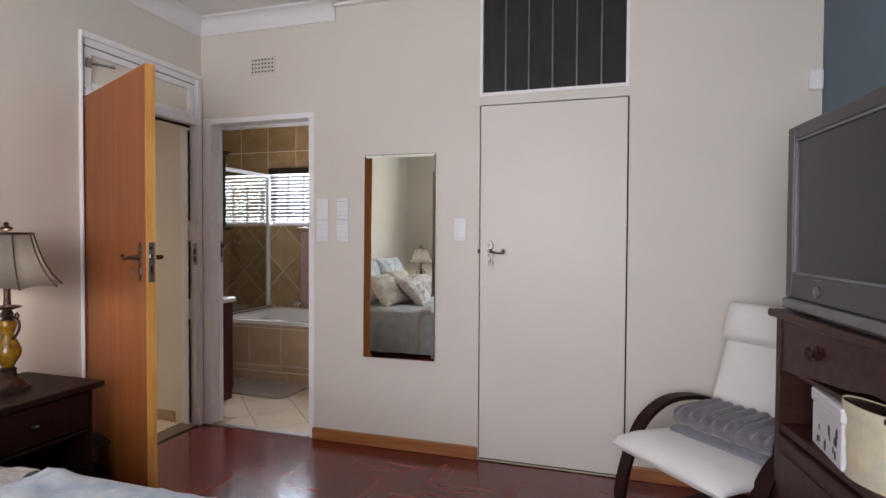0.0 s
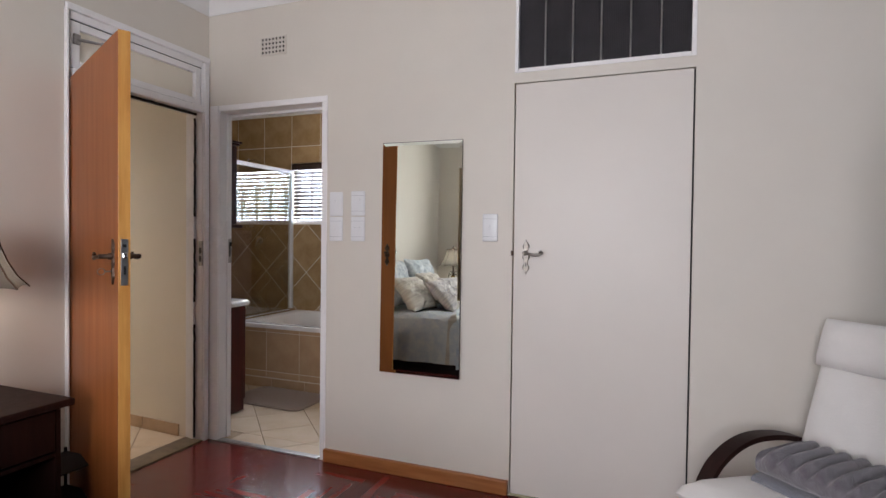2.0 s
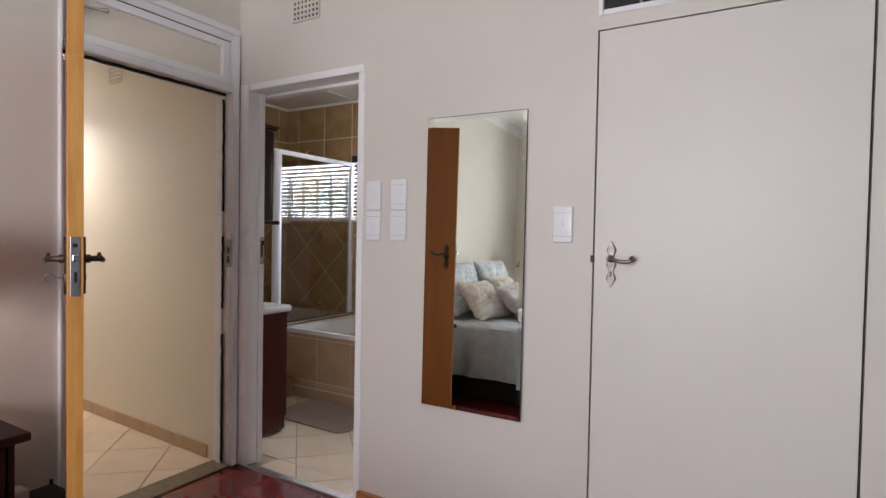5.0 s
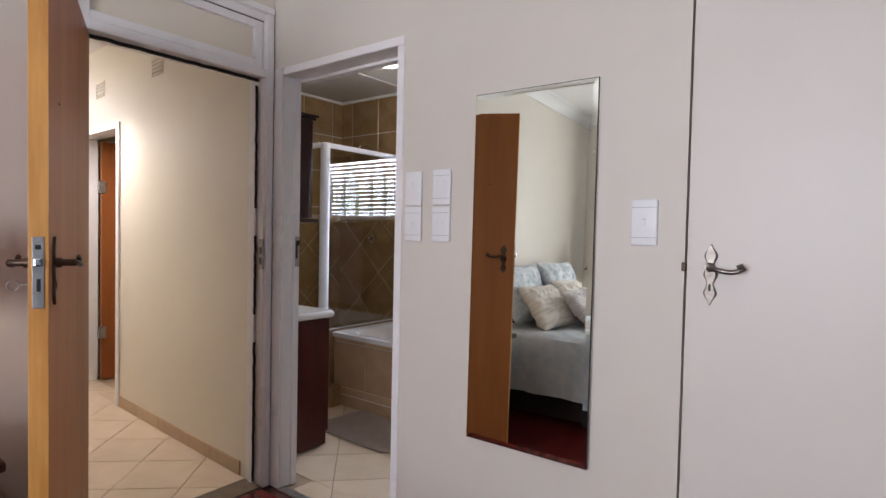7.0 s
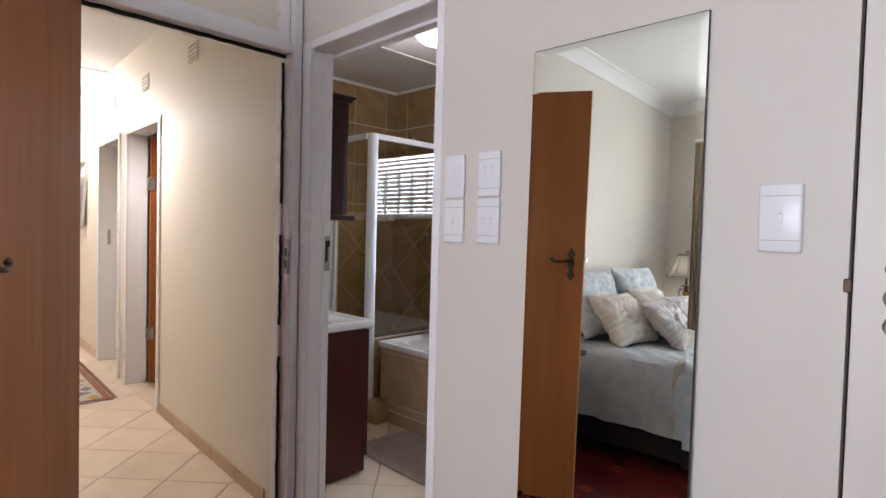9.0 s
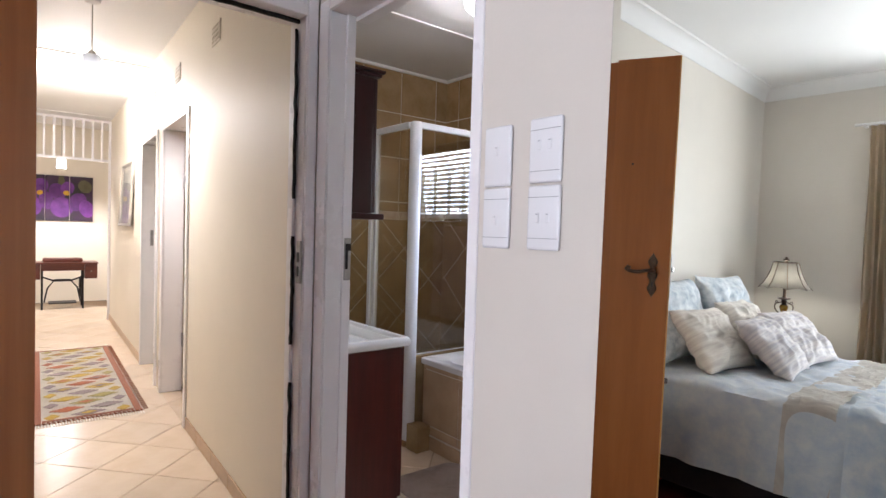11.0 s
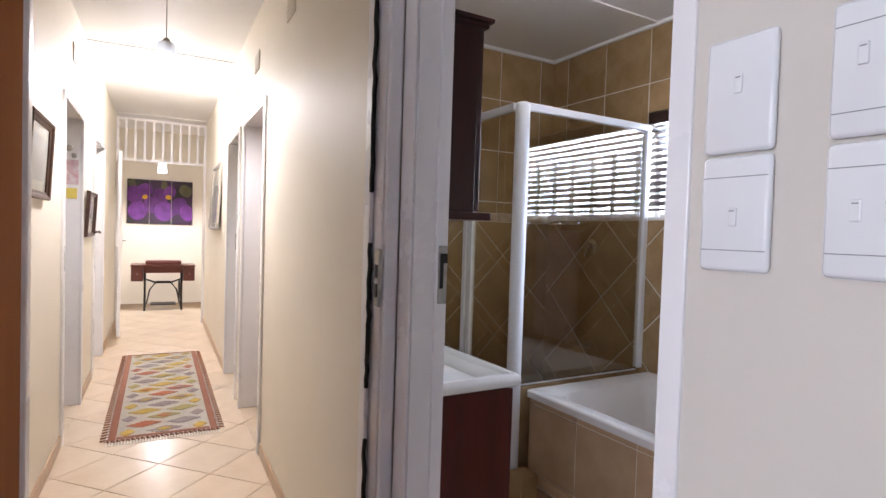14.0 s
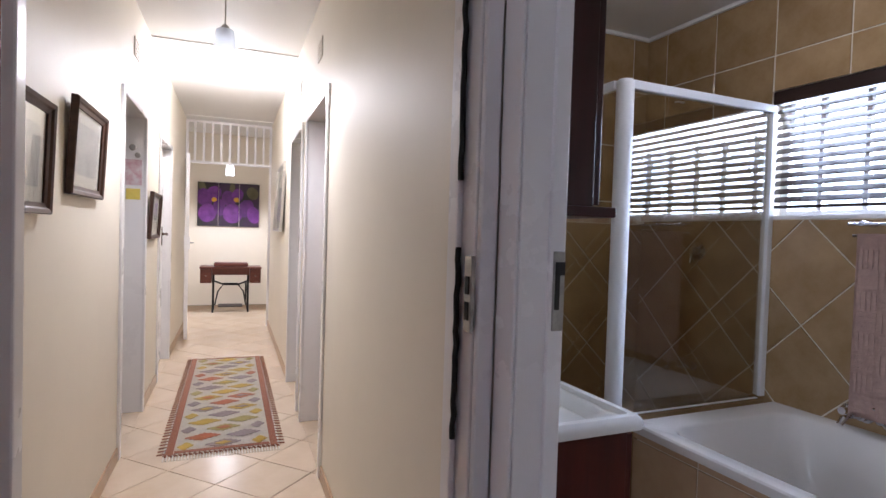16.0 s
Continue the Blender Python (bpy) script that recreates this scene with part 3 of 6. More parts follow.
def doorway(x0, x1, yw, side, h=1.985):
    """A white steel frame lining a hall doorway; side: +1 for the north wall."""
    d = thing("door_frame", "white enamelled steel frame of a hall doorway", "door frame", HALL, "hall doorways", "structure")
    y0, y1 = (yw - 0.012, yw + 0.142) if side > 0 else (yw - 0.142, yw + 0.012)
    part("jamb", boxes((x0, y0, 0, x0 + 0.022, y1, h), bevel=0.003), GLOSS_WHITE, d)
    part("jamb", boxes((x1 - 0.022, y0, 0, x1, y1, h), bevel=0.003), GLOSS_WHITE, d)
    part("lintel", boxes((x0, y0, h + 0.001, x1, y1, h + 0.02), bevel=0.003), GLOSS_WHITE, d)
    ya, yb = (yw - 0.015, yw) if side > 0 else (yw, yw + 0.015)
    for a, b, c, e in ((x0 - 0.02, x0 + 0.03, 0, h + 0.03), (x1 - 0.03, x1 + 0.02, 0, h + 0.03)):
        part("architrave", boxes((a, ya, c, b, yb, e), bevel=0.003), GLOSS_WHITE, d)
    part("architrave", boxes((x0 + 0.031, ya, h - 0.01, x1 - 0.031, yb, h + 0.03), bevel=0.003), GLOSS_WHITE, d)
    return d


for a, b in DOORS_N:
    doorway(a, b, YR, 1)
for a, b in DOORS_S:
    doorway(a, b, YL, -1)
side_door = thing("side_door", "brown varnished wooden door standing open inside a hall doorway", "door", HALL @ pose(-5.285, YR + 0.15, 0, 0, 0, 88))
part("leaf", boxes((0, -0.04, 0.01, 0.76, 0, 1.97), bevel=0.002), DOORWOOD, side_door)
for z in (0.35, 1.55):
    part("hinge", boxes((-0.02, -0.045, z, 0.03, 0.003, z + 0.1), bevel=0.002), STEEL, side_door)
keep_s = thing("strike_plate", "small dark steel strike plate on a door jamb", "door hardware", HALL)
part("plate", boxes((-6.308, YR + 0.06, 1.08, -6.304, YR + 0.085, 1.22), bevel=0.001), STEEL, keep_s)
handle_s = thing("white_door", "white enamelled flush door open against its doorway", "door", HALL @ pose(-7.39, YL - 0.06, 0, 0, 0, 2))
part("leaf", boxes((0.0, -0.04, 0.01, 0.80, 0, 1.96), bevel=0.002), GLOSS_WHITE, handle_s)
lever_handle(handle_s, pose(0.08, 0.0, 1.17, 0, 0, 180), BRONZE, 0.09, -1, "dark bronze handle")


# ---- bathroom ----
# window with a wooden venetian blind
bwin = thing("window_2", "white framed bathroom window with a tiled sill", "window", kind="structure")
part("window_frame", boxes((WX0, 5.03, WZ0, WX0 + 0.035, 5.065, WZ1), (WX1 - 0.035, 5.03, WZ0, WX1, 5.065, WZ1), (WX0 + 0.035, 5.03, WZ0, WX1 - 0.035, 5.065, WZ0 + 0.03), (WX0 + 0.035, 5.03, WZ1 - 0.03, WX1 - 0.035, 5.065, WZ1), bevel=0.003), GLOSS_WHITE, bwin)
for x in (-3.24, -3.05, -2.87, -2.68, -2.50, -2.31, -2.13):
    part("mullion", boxes((x - 0.011, 5.035, WZ0 + 0.03, x + 0.011, 5.06, WZ1 - 0.03), bevel=0.002), GLOSS_WHITE, bwin)
pane = part("pane", boxes((WX0 + 0.035, 5.046, WZ0 + 0.03, WX1 - 0.035, 5.049, WZ1 - 0.03)), GLASS, bwin)
pane.visible_shadow = False
part("window_sill", boxes((WX0 + 0.001, 4.936, WZ0 - 0.012, WX1 - 0.001, 5.03, WZ0 + 0.004), bevel=0.002), GLOSS_WHITE, bwin)
SLAT = mat("dark_stained_blind_wood", (0.035, 0.018, 0.014), 0.4, vary=0.3, scale=6, stretch=(1, 12, 12))
blind = thing("venetian_blind", "dark wooden venetian blind with open slats in the bathroom window", "blind", pose(0, 4.972, 0))
part("valance", boxes((WX0 + 0.004, -0.03, 1.935, WX1 - 0.004, 0.03, 1.998), bevel=0.004), SLAT, blind)
slat_mesh = mesh_of("slat", boxes((WX0 + 0.008, -0.020, -0.0015, WX1 - 0.008, 0.020, 0.0015), bevel=0.001), SLAT)
for k in range(12):
    s = new("slat", slat_mesh)
    s.parent, s.matrix_basis = blind, pose(0, 0, 1.905 - 0.038 * k, 42 + 3 * wavy(k, 1, 1), 0, 0.2 * wavy(k, 5, 5))
part("bottom_rail", boxes((WX0 + 0.008, -0.022, 1.445, WX1 - 0.008, 0.022, 1.458), bevel=0.003), SLAT, blind)
for x in (-3.27, -2.85, -2.43, -2.07):
    part("ladder_cord", tube(bmesh.new(), [(x, -0.02, 1.45), (x, -0.02, 1.94)], 0.0012, 5), SLAT, blind)

# bath tub in a tiled surround
TX0, TX1, TY0, TY1, TZ = -3.345, -1.62, 4.070, 4.938, 0.535
tub = thing("bath_tub", "white enamelled built-in bath tub with a broad rim", "bath tub")
bm = bmesh.new()
def tub_ring(inset, z, r):
    pts, x0, x1, y0, y1 = [], TX0 + inset[0], TX1 - inset[1], TY0 + inset[2], TY1 - inset[3]
    for cx, cy, a0 in ((x1 - r, y1 - r, 0), (x0 + r, y1 - r, 90), (x0 + r, y0 + r, 180), (x1 - r, y0 + r, 270)):
        for k in range(7):
            a = radians(a0 + 15 * k)
            pts.append(bm.verts.new((cx + r * math.cos(a), cy + r * math.sin(a), z)))
    return pts
rings = [tub_ring(*r) for r in (((0, 0, 0, 0), TZ - 0.035, 0.012), ((0, 0, 0, 0), TZ - 0.006, 0.012), ((0.006, 0.006, 0.006, 0.002), TZ, 0.012), ((0.10, 0.09, 0.075, 0.055), TZ - 0.002, 0.10),
                                ((0.115, 0.10, 0.09, 0.07), TZ - 0.014, 0.10), ((0.17, 0.14, 0.13, 0.11), TZ - 0.18, 0.11), ((0.26, 0.20, 0.17, 0.15), TZ - 0.36, 0.12), ((0.36, 0.30, 0.25, 0.22), TZ - 0.40, 0.10))]
for a, b in zip(rings, rings[1:]):
    for k in range(len(a)):
        j = (k + 1) % len(a)
        bm.faces.new((a[k], a[j], b[j], b[k]))
bm.faces.new(rings[-1])
part("basin", bm, PORCELAIN, tub, "", 40)
part("drain", lathe(bmesh.new(), [(0.026, 0), (0.026, 0.004), (0.012, 0.006)], 18, pose(TX0 + 0.45, 4.50, TZ - 0.399)), CHROME, tub, "chrome drain", 40)
struct("tub_wall", boxes((TX0 + 0.02, TY0 + 0.028, 0, TX1, TY0 + 0.05, TZ - 0.04), (TX0 + 0.005, TY0 + 0.05, 0, TX0 + 0.03, TY1, TZ - 0.04)), WALLGROUT, "ochre tiled front of the bath surround", "bath surround")

# bath mixer, towel rail and towel
mixer = thing("bath_mixer", "chrome bath mixer tap on the tiled wall", "tap", pose(-2.94, 4.93, 0.60))
part("body", lathe(bmesh.new(), [(0.033, 0), (0.033, 0.012), (0.02, 0.018), (0.02, 0.05)], 18, pose(0, 0, 0, 90, 0, 0)), CHROME, mixer, smooth=40)
part("spout", tube(bmesh.new(), [(0, -0.045, 0), (-0.01, -0.09, 0.005), (-0.015, -0.13, -0.006), (-0.017, -0.15, -0.03)], 0.013, 10), CHROME, mixer, smooth=50)
part("lever", tube(bmesh.new(), [(0, -0.04, 0.015), (0.03, -0.06, 0.045), (0.07, -0.075, 0.05)], 0.009, 8), CHROME, mixer, smooth=50)
for x in (-0.07, 0.07):
    part("inlet", lathe(bmesh.new(), [(0.026, 0), (0.026, 0.01), (0.016, 0.014), (0.016, 0.05)], 14, pose(x, 0, 0, 90, 0, 0)), CHROME, mixer, smooth=40)
rail = thing("towel_rail", "chrome double towel rail below the bathroom window", "towel rail", pose(-2.70, 4.93, 1.365))
for z, y in ((0.0, -0.085), (-0.045, -0.05)):
    part("bar", tube(bmesh.new(), [(-0.30, y, z), (0.30, y, z)], 0.007, 8), CHROME, rail, smooth=50)
for x in (-0.25, 0.25):
    part("bracket", tube(bmesh.new(), [(x, 0, 0.0), (x, -0.09, 0.004)], 0.011, 10), CHROME, rail, smooth=50)
TOWEL = mat("pink_terry_towel", (0.58, 0.40, 0.34), 0.9, vary=0.18, scale=40, bump=0.6, bscale=180, sheen=0.3)
towel = thing("towel", "pale pink terry towel with woven bars over the rail", "towel", pose(-2.76, 4.865, 1.328))
bm = grid_cloth(bmesh.new(), 20, 40, lambda u, v: Vector((-0.21 + 0.42 * u, -0.012 - 0.003 * math.sin(u * 9) * v + 0.002 * wavy(u * 5, v * 5, 3), -0.725 * v)))
bmesh.ops.solidify(bm, geom=bm.faces[:], thickness=0.012)
part("cloth", bm, TOWEL, towel, "", 60)
bm = bmesh.new()
for i in range(8):
    for j in range(5):
        x0, z0 = -0.20 + 0.08 * j, -0.06 - 0.082 * i
        for k in range(4):
            if (i + j) % 2:
                box(bm, x0 + 0.004, -0.0155, z0 - 0.014 - 0.019 * k, x0 + 0.074, -0.010, z0 - 0.003 - 0.019 * k)
            else:
                box(bm, x0 + 0.004 + 0.0185 * k, -0.0155, z0 - 0.076, x0 + 0.015 + 0.0185 * k, -0.010, z0 - 0.003)
part("woven_pattern", bm, TOWEL, towel, "raised basket weave")

# shower: corner post, rails and smoked panes
SX = -3.405
shower = thing("shower_screen", "white aluminium framed shower enclosure with smoked glass panes", "shower screen")
bm = bmesh.new()
lathe(bm, [(0.036, 0.012), (0.036, 1.910), (0.034, 1.922), (0.028, 1.928)], 20, pose(SX, 4.035, 0))
part("corner_post", bm, ALU, shower, "rounded white corner post", 40)
part("top_rail", boxes((SX - 0.017, 4.05, 1.893, SX + 0.017, 4.938, 1.930), bevel=0.004), ALU, shower)
part("top_rail", boxes((BX0 + 0.01, 4.003, 1.893, SX - 0.035, 4.037, 1.930), bevel=0.004), ALU, shower)
part("wall_channel", boxes((SX - 0.020, 4.905, 0.548, SX + 0.020, 4.938, 1.893), bevel=0.004), ALU, shower)
part("wall_channel", boxes((BX0 + 0.01, 4.0, 0.05, BX0 + 0.04, 4.04, 1.893), bevel=0.004), ALU, shower)
part("bottom_rail", boxes((SX - 0.008, 4.055, 0.536, SX + 0.008, 4.905, 0.542), bevel=0.003), ALU, shower)
part("bottom_rail", boxes((BX0 + 0.01, 4.003, 0.03, SX - 0.035, 4.037, 0.06), bevel=0.003), ALU, shower)
for xm in (-3.80, -3.86):
    part("stile", boxes((xm - 0.014, 4.006, 0.06, xm + 0.014, 4.034, 1.893), bevel=0.003), ALU, shower)
p1 = part("pane", boxes((SX - 0.003, 4.056, 0.542, SX + 0.003, 4.905, 1.893)), SMOKE, shower, "smoked glass")
p2 = part("pane", boxes((-4.20, 4.017, 0.06, SX - 0.035, 4.023, 1.893)), SMOKE, shower, "smoked glass")
struct("shower_kerb", boxes((BX0 + 0.01, 3.985, 0, SX + 0.035, 4.055, 0.03), (SX - 0.017, 4.055, 0, SX + 0.017, 4.93, TZ - 0.002), bevel=0.003), WALLTILE, "low ochre tiled shower kerb", "kerb")
valve = thing("shower_valve", "round chrome shower mixer on the tiled wall", "shower mixer", pose(-3.80, 4.932, 1.225))
part("rose", lathe(bmesh.new(), [(0.05, 0), (0.048, 0.008), (0.024, 0.014), (0.022, 0.045), (0.012, 0.05)], 22, pose(0, 0, 0, 90, 0, 0)), CHROME, valve, smooth=40)
part("lever", tube(bmesh.new(), [(0, -0.045, 0), (0.0, -0.055, -0.03), (0, -0.06, -0.065)], 0.007, 8), CHROME, valve, smooth=50)
head = thing("wall_shower", "chrome shower rose on a short wall arm", "shower", pose(-3.80, 4.932, 2.02))
part("arm", tube(bmesh.new(), [(0, 0, 0), (0, -0.08, 0.02), (0, -0.16, 0.0)], 0.009, 8), CHROME, head, smooth=50)
part("rose", lathe(bmesh.new(), [(0.012, 0.02), (0.02, 0.0), (0.045, -0.025), (0.045, -0.035), (0.0, -0.036)], 18, pose(0, -0.17, -0.005, -20, 0, 0), cap=False), CHROME, head, smooth=40)
dish = thing("soap_rack", "small chrome wire soap rack on the shower wall", "soap rack", pose(-4.10, 4.932, 1.335))
bm = bmesh.new()
for z in (0, 0.03):
    tube(bm, [(-0.08, 0, z), (-0.08, -0.09, z), (0.08, -0.09, z), (0.08, 0, z)], 0.003, 6)
for k in range(6):
    tube(bm, [(-0.07 + 0.028 * k, 0, 0), (-0.07 + 0.028 * k, -0.09, 0)], 0.002, 6)
part("wire", bm, CHROME, dish, "", 50)

# ceiling lamp
blamp = thing("ceiling_lamp", "round white glass ceiling lamp switched on in the bathroom", "lamp", pose(-2.86, 4.10, HB))
part("base", lathe(bmesh.new(), [(0.15, -0.001), (0.15, -0.02), (0.13, -0.026)], 32), CEIL, blamp, smooth=40)
bowl = part("bowl", lathe(bmesh.new(), [(0.145, -0.02), (0.14, -0.045), (0.11, -0.07), (0.06, -0.085), (0.012, -0.09)], 32), glow("lit_opal_glass", (1.0, 0.96, 0.90), 4.0), blamp, "glowing opal bowl", 50)
bowl.visible_shadow = False

# vanity, wall cabinet, mat, block
van = thing("vanity_unit", "dark red vanity cupboard with a white moulded basin top", "vanity unit")
VX0, VX1, VY1 = -3.30, -2.745, 3.526
part("body", boxes((VX0, 3.14, 0.015, VX1, VY1 - 0.02, 0.765), bevel=0.002), REDWOOD, van)
for a, b in ((VX0 + 0.003, -3.0), (-2.994, VX1 - 0.003)):
    d = part("cupboard_door", boxes((a, VY1 - 0.019, 0.09, b, VY1, 0.76), bevel=0.003), REDWOOD, van)
    part("knob", lathe(bmesh.new(), [(0.006, 0), (0.006, 0.012), (0.013, 0.018), (0.011, 0.026), (0.003, 0.028)], 14, pose(b - 0.04 if a < -3.1 else a + 0.04, VY1, 0.62, -90, 0, 0)), CHROME, d, smooth=40)
bm = bmesh.new()
vx0, vx1, vy0, vy1 = VX0 - 0.015, VX1 + 0.018, 3.131, VY1 + 0.025
def van_ring(i, z, r=0.012, bow=0.0):
    pts = []
    for cx, cy, a0 in ((vx1 - i - r, vy1 - i - r, 0), (vx0 + i + r, vy1 - i - r, 90), (vx0 + i + r, vy0 + i + r, 180), (vx1 - i - r, vy0 + i + r, 270)):
        for k in range(6):
            a = radians(a0 + 18 * k)
            pts.append(bm.verts.new((cx + r * math.cos(a), cy + r * math.sin(a), z)))
    return pts
rings = [van_ring(0.012, 0.768), van_ring(0.004, 0.772), van_ring(0, 0.788), van_ring(0.004, 0.802), van_ring(0.012, 0.810), van_ring(0.03, 0.810), van_ring(0.04, 0.798), van_ring(0.06, 0.796, 0.04), van_ring(0.10, 0.760, 0.07), van_ring(0.14, 0.710, 0.07)]
for a, b in zip(rings, rings[1:]):
    for k in range(len(a)):
        j = (k + 1) % len(a)
        bm.faces.new((a[k], a[j], b[j], b[k]))
bm.faces.new(rings[-1])
bm.faces.new(rings[0][::-1])
part("basin_top", bm, PORCELAIN, van, "white moulded basin top", 35)
cab = thing("wall_cabinet", "dark plum wooden bathroom wall cabinet with moulded top and base", "cabinet")
part("body", boxes((-3.15, 3.132, 1.345, -2.585, 3.235, 1.865), bevel=0.002), CABWOOD, cab)
part("cornice", boxes((-3.165, 3.132, 1.866, -2.572, 3.262, 1.880), (-3.175, 3.132, 1.880, -2.560, 3.272, 1.892), bevel=0.003), CABWOOD, cab)
part("base_moulding", boxes((-3.175, 3.132, 1.322, -2.562, 3.280, 1.344), bevel=0.004), CABWOOD, cab)
for a, b in ((-3.148, -2.87), (-2.866, -2.587)):
    part("cabinet_door", boxes((a, 3.236, 1.348, b, 3.253, 1.862), bevel=0.003), CABWOOD, cab)
side_mirror = thing("side_mirror", "frameless mirror on the bathroom wall behind the vanity", "mirror", pose(-3.25, 3.136, 1.05))
part("glass", boxes((-0.05, 0, -0.2, 0.5, 0.004, 0.25)), MIRROR, side_mirror)
MATCLOTH = mat("taupe_pile_mat", (0.30, 0.22, 0.17), 0.95, vary=0.25, scale=30, bump=1.0, bscale=250, sheen=0.3)
bmat = thing("bath_mat", "taupe tufted bath mat with rounded corners on the tiles", "bath mat", pose(-2.71, 3.86, 0.0, 0, 0, -2))
bm = bmesh.new()
def mat_ring(w, h, r, z):
    return [bm.verts.new((sx * (w - r) + r * math.cos(radians(a0 + 18 * k)), sy * (h - r) + r * math.sin(radians(a0 + 18 * k)), z)) for sx, sy, a0 in ((1, 1, 0), (-1, 1, 90), (-1, -1, 180), (1, -1, 270)) for k in range(6)]
rings = [mat_ring(0.34, 0.215, 0.07, 0.001), mat_ring(0.345, 0.22, 0.07, 0.008), mat_ring(0.335, 0.21, 0.07, 0.014), mat_ring(0.30, 0.18, 0.06, 0.016)]
for a, b in zip(rings, rings[1:]):
    for k in range(len(a)):
        bm.faces.new((a[k], a[(k + 1) % len(a)], b[(k + 1) % len(a)], b[k]))
bm.faces.new(rings[-1])
part("tufted_mat", bm, MATCLOTH, bmat, "", 60)
block = thing("tiled_block", "small ochre tiled plinth at the foot of the shower post", "plinth", pose(-3.300, 4.035, 0.0))
part("body", boxes((-0.055, -0.05, 0, 0.05, 0.046, 0.15), bevel=0.006), WALLTILE, block)


# ---- bedroom things ----
def wall_switch(m, levers, w=0.075, h=0.135, bands=True, label="white plastic light switch plate on the wall"):
    """A switch plate facing -y with small rockers at (x, z)."""
    s = thing("light_switch", label, "light switch", m, "wall switches")
    bm = bmesh.new()
    box(bm, -w / 2, -0.009, -h / 2, w / 2, 0, h / 2, bevel=0.006, segs=3)
    part("plate", bm, PLASTIC, s, "", 40)
    if bands:
        # no groove is cut: thin grey strips paint its shade on the plate
        for z in (-h / 2 + 0.0246, h / 2 - 0.0246):
            part("groove", boxes((-w / 2 + 0.003, -0.0094, z - 0.0006, w / 2 - 0.003, -0.0088, z + 0.0006)), GREYLINE, s)
    for x, z in levers:
        r = part("rocker", boxes((x - 0.005, -0.0115, z - 0.011, x + 0.005, -0.009, z + 0.011), bevel=0.0015), PLASTIC, s)
        part("marker", boxes((x - 0.003, -0.0120, z + 0.0065, x + 0.003, -0.0113, z + 0.008)), GREYLINE, r)
    return s


# grey of the rocker markers and of the painted groove shade
GREYLINE = mat("grey_shadow_plastic", (0.32, 0.32, 0.33), 0.5, vary=0.1, scale=20)
wall_switch(pose(-1.654, 2.999, 1.455), [(0, 0.012)], w=0.084, bands=False)
wall_switch(pose(-1.654, 2.999, 1.316), [(0, -0.004)], w=0.084)
wall_switch(pose(-1.515, 2.999, 1.457), [(-0.014, 0.012), (0.014, 0.012)], w=0.086, label="white plastic double light switch plate on the wall")
wall_switch(pose(-1.515, 2.999, 1.317), [(-0.014, 0), (0.014, 0)], w=0.086, label="white plastic double light switch plate on the wall")
wall_switch(pose(-0.759, 2.999, 1.327), [(0, 0.002)], w=0.078, h=0.138, label="white plastic light switch plate beside the cupboard")

# bevelled mirror
MX0, MX1, MZ0, MZ1 = -1.357, -0.909, 0.554, 1.774
wall_mirror = thing("wall_mirror", "tall narrow silver mirror hanging on the cream wall", "mirror", Matrix.Translation((0, 2.969, MZ0)) @ pose(-1.13, 0, 0, -0.8, 0, 1.2) @ Matrix.Translation((1.13, 0, 0)))
bm = bmesh.new()
mh, mb = MZ1 - MZ0, 0.016
outer = [bm.verts.new(p) for p in ((MX0, 0.001, 0), (MX1, 0.001, 0), (MX1, 0.001, mh), (MX0, 0.001, mh))]
inner = [bm.verts.new(p) for p in ((MX0 + mb, 0, mb), (MX1 - mb, 0, mb), (MX1 - mb, 0, mh - mb), (MX0 + mb, 0, mh - mb))]
back = [bm.verts.new(p) for p in ((MX0, 0.006, 0), (MX1, 0.006, 0), (MX1, 0.006, mh), (MX0, 0.006, mh))]
bm.faces.new(inner)
for k in range(4):
    j = (k + 1) % 4
    bm.faces.new((outer[k], outer[j], inner[j], inner[k]))
    bm.faces.new((back[k], back[j], outer[j], outer[k]))
bm.faces.new(back[::-1])
part("glass", bm, MIRROR, wall_mirror)
part("edge", boxes((MX0 - 0.002, 0.0035, -0.003, MX0, 0.008, mh + 0.002), (MX1, 0.0035, -0.003, MX1 + 0.002, 0.008, mh + 0.002), (MX0, 0.0035, -0.003, MX1, 0.008, -0.0005), (MX0, 0.0035, mh + 0.0005, MX1, 0.008, mh + 0.003)), mat("dark_mirror_edge", (0.05, 0.045, 0.04), 0.4, 0.6, vary=0.3, scale=20), wall_mirror, "dark ground glass edge")
part("packing", boxes((MX0 + 0.02, 0.0065, 0.02, MX1 - 0.02, 0.010, mh - 0.02)), BLACK, wall_mirror)

sensor = thing("alarm_sensor", "small white plastic alarm sensor in the wall corner", "sensor", pose(1.008, 2.998, 2.045))
part("case", boxes((-0.03, -0.03, -0.05, 0.03, 0, 0.05), bevel=0.01), PLASTIC, sensor)
part("lens", boxes((-0.012, -0.034, -0.02, 0.012, -0.029, 0.004), bevel=0.004), GLOSS_WHITE, sensor)

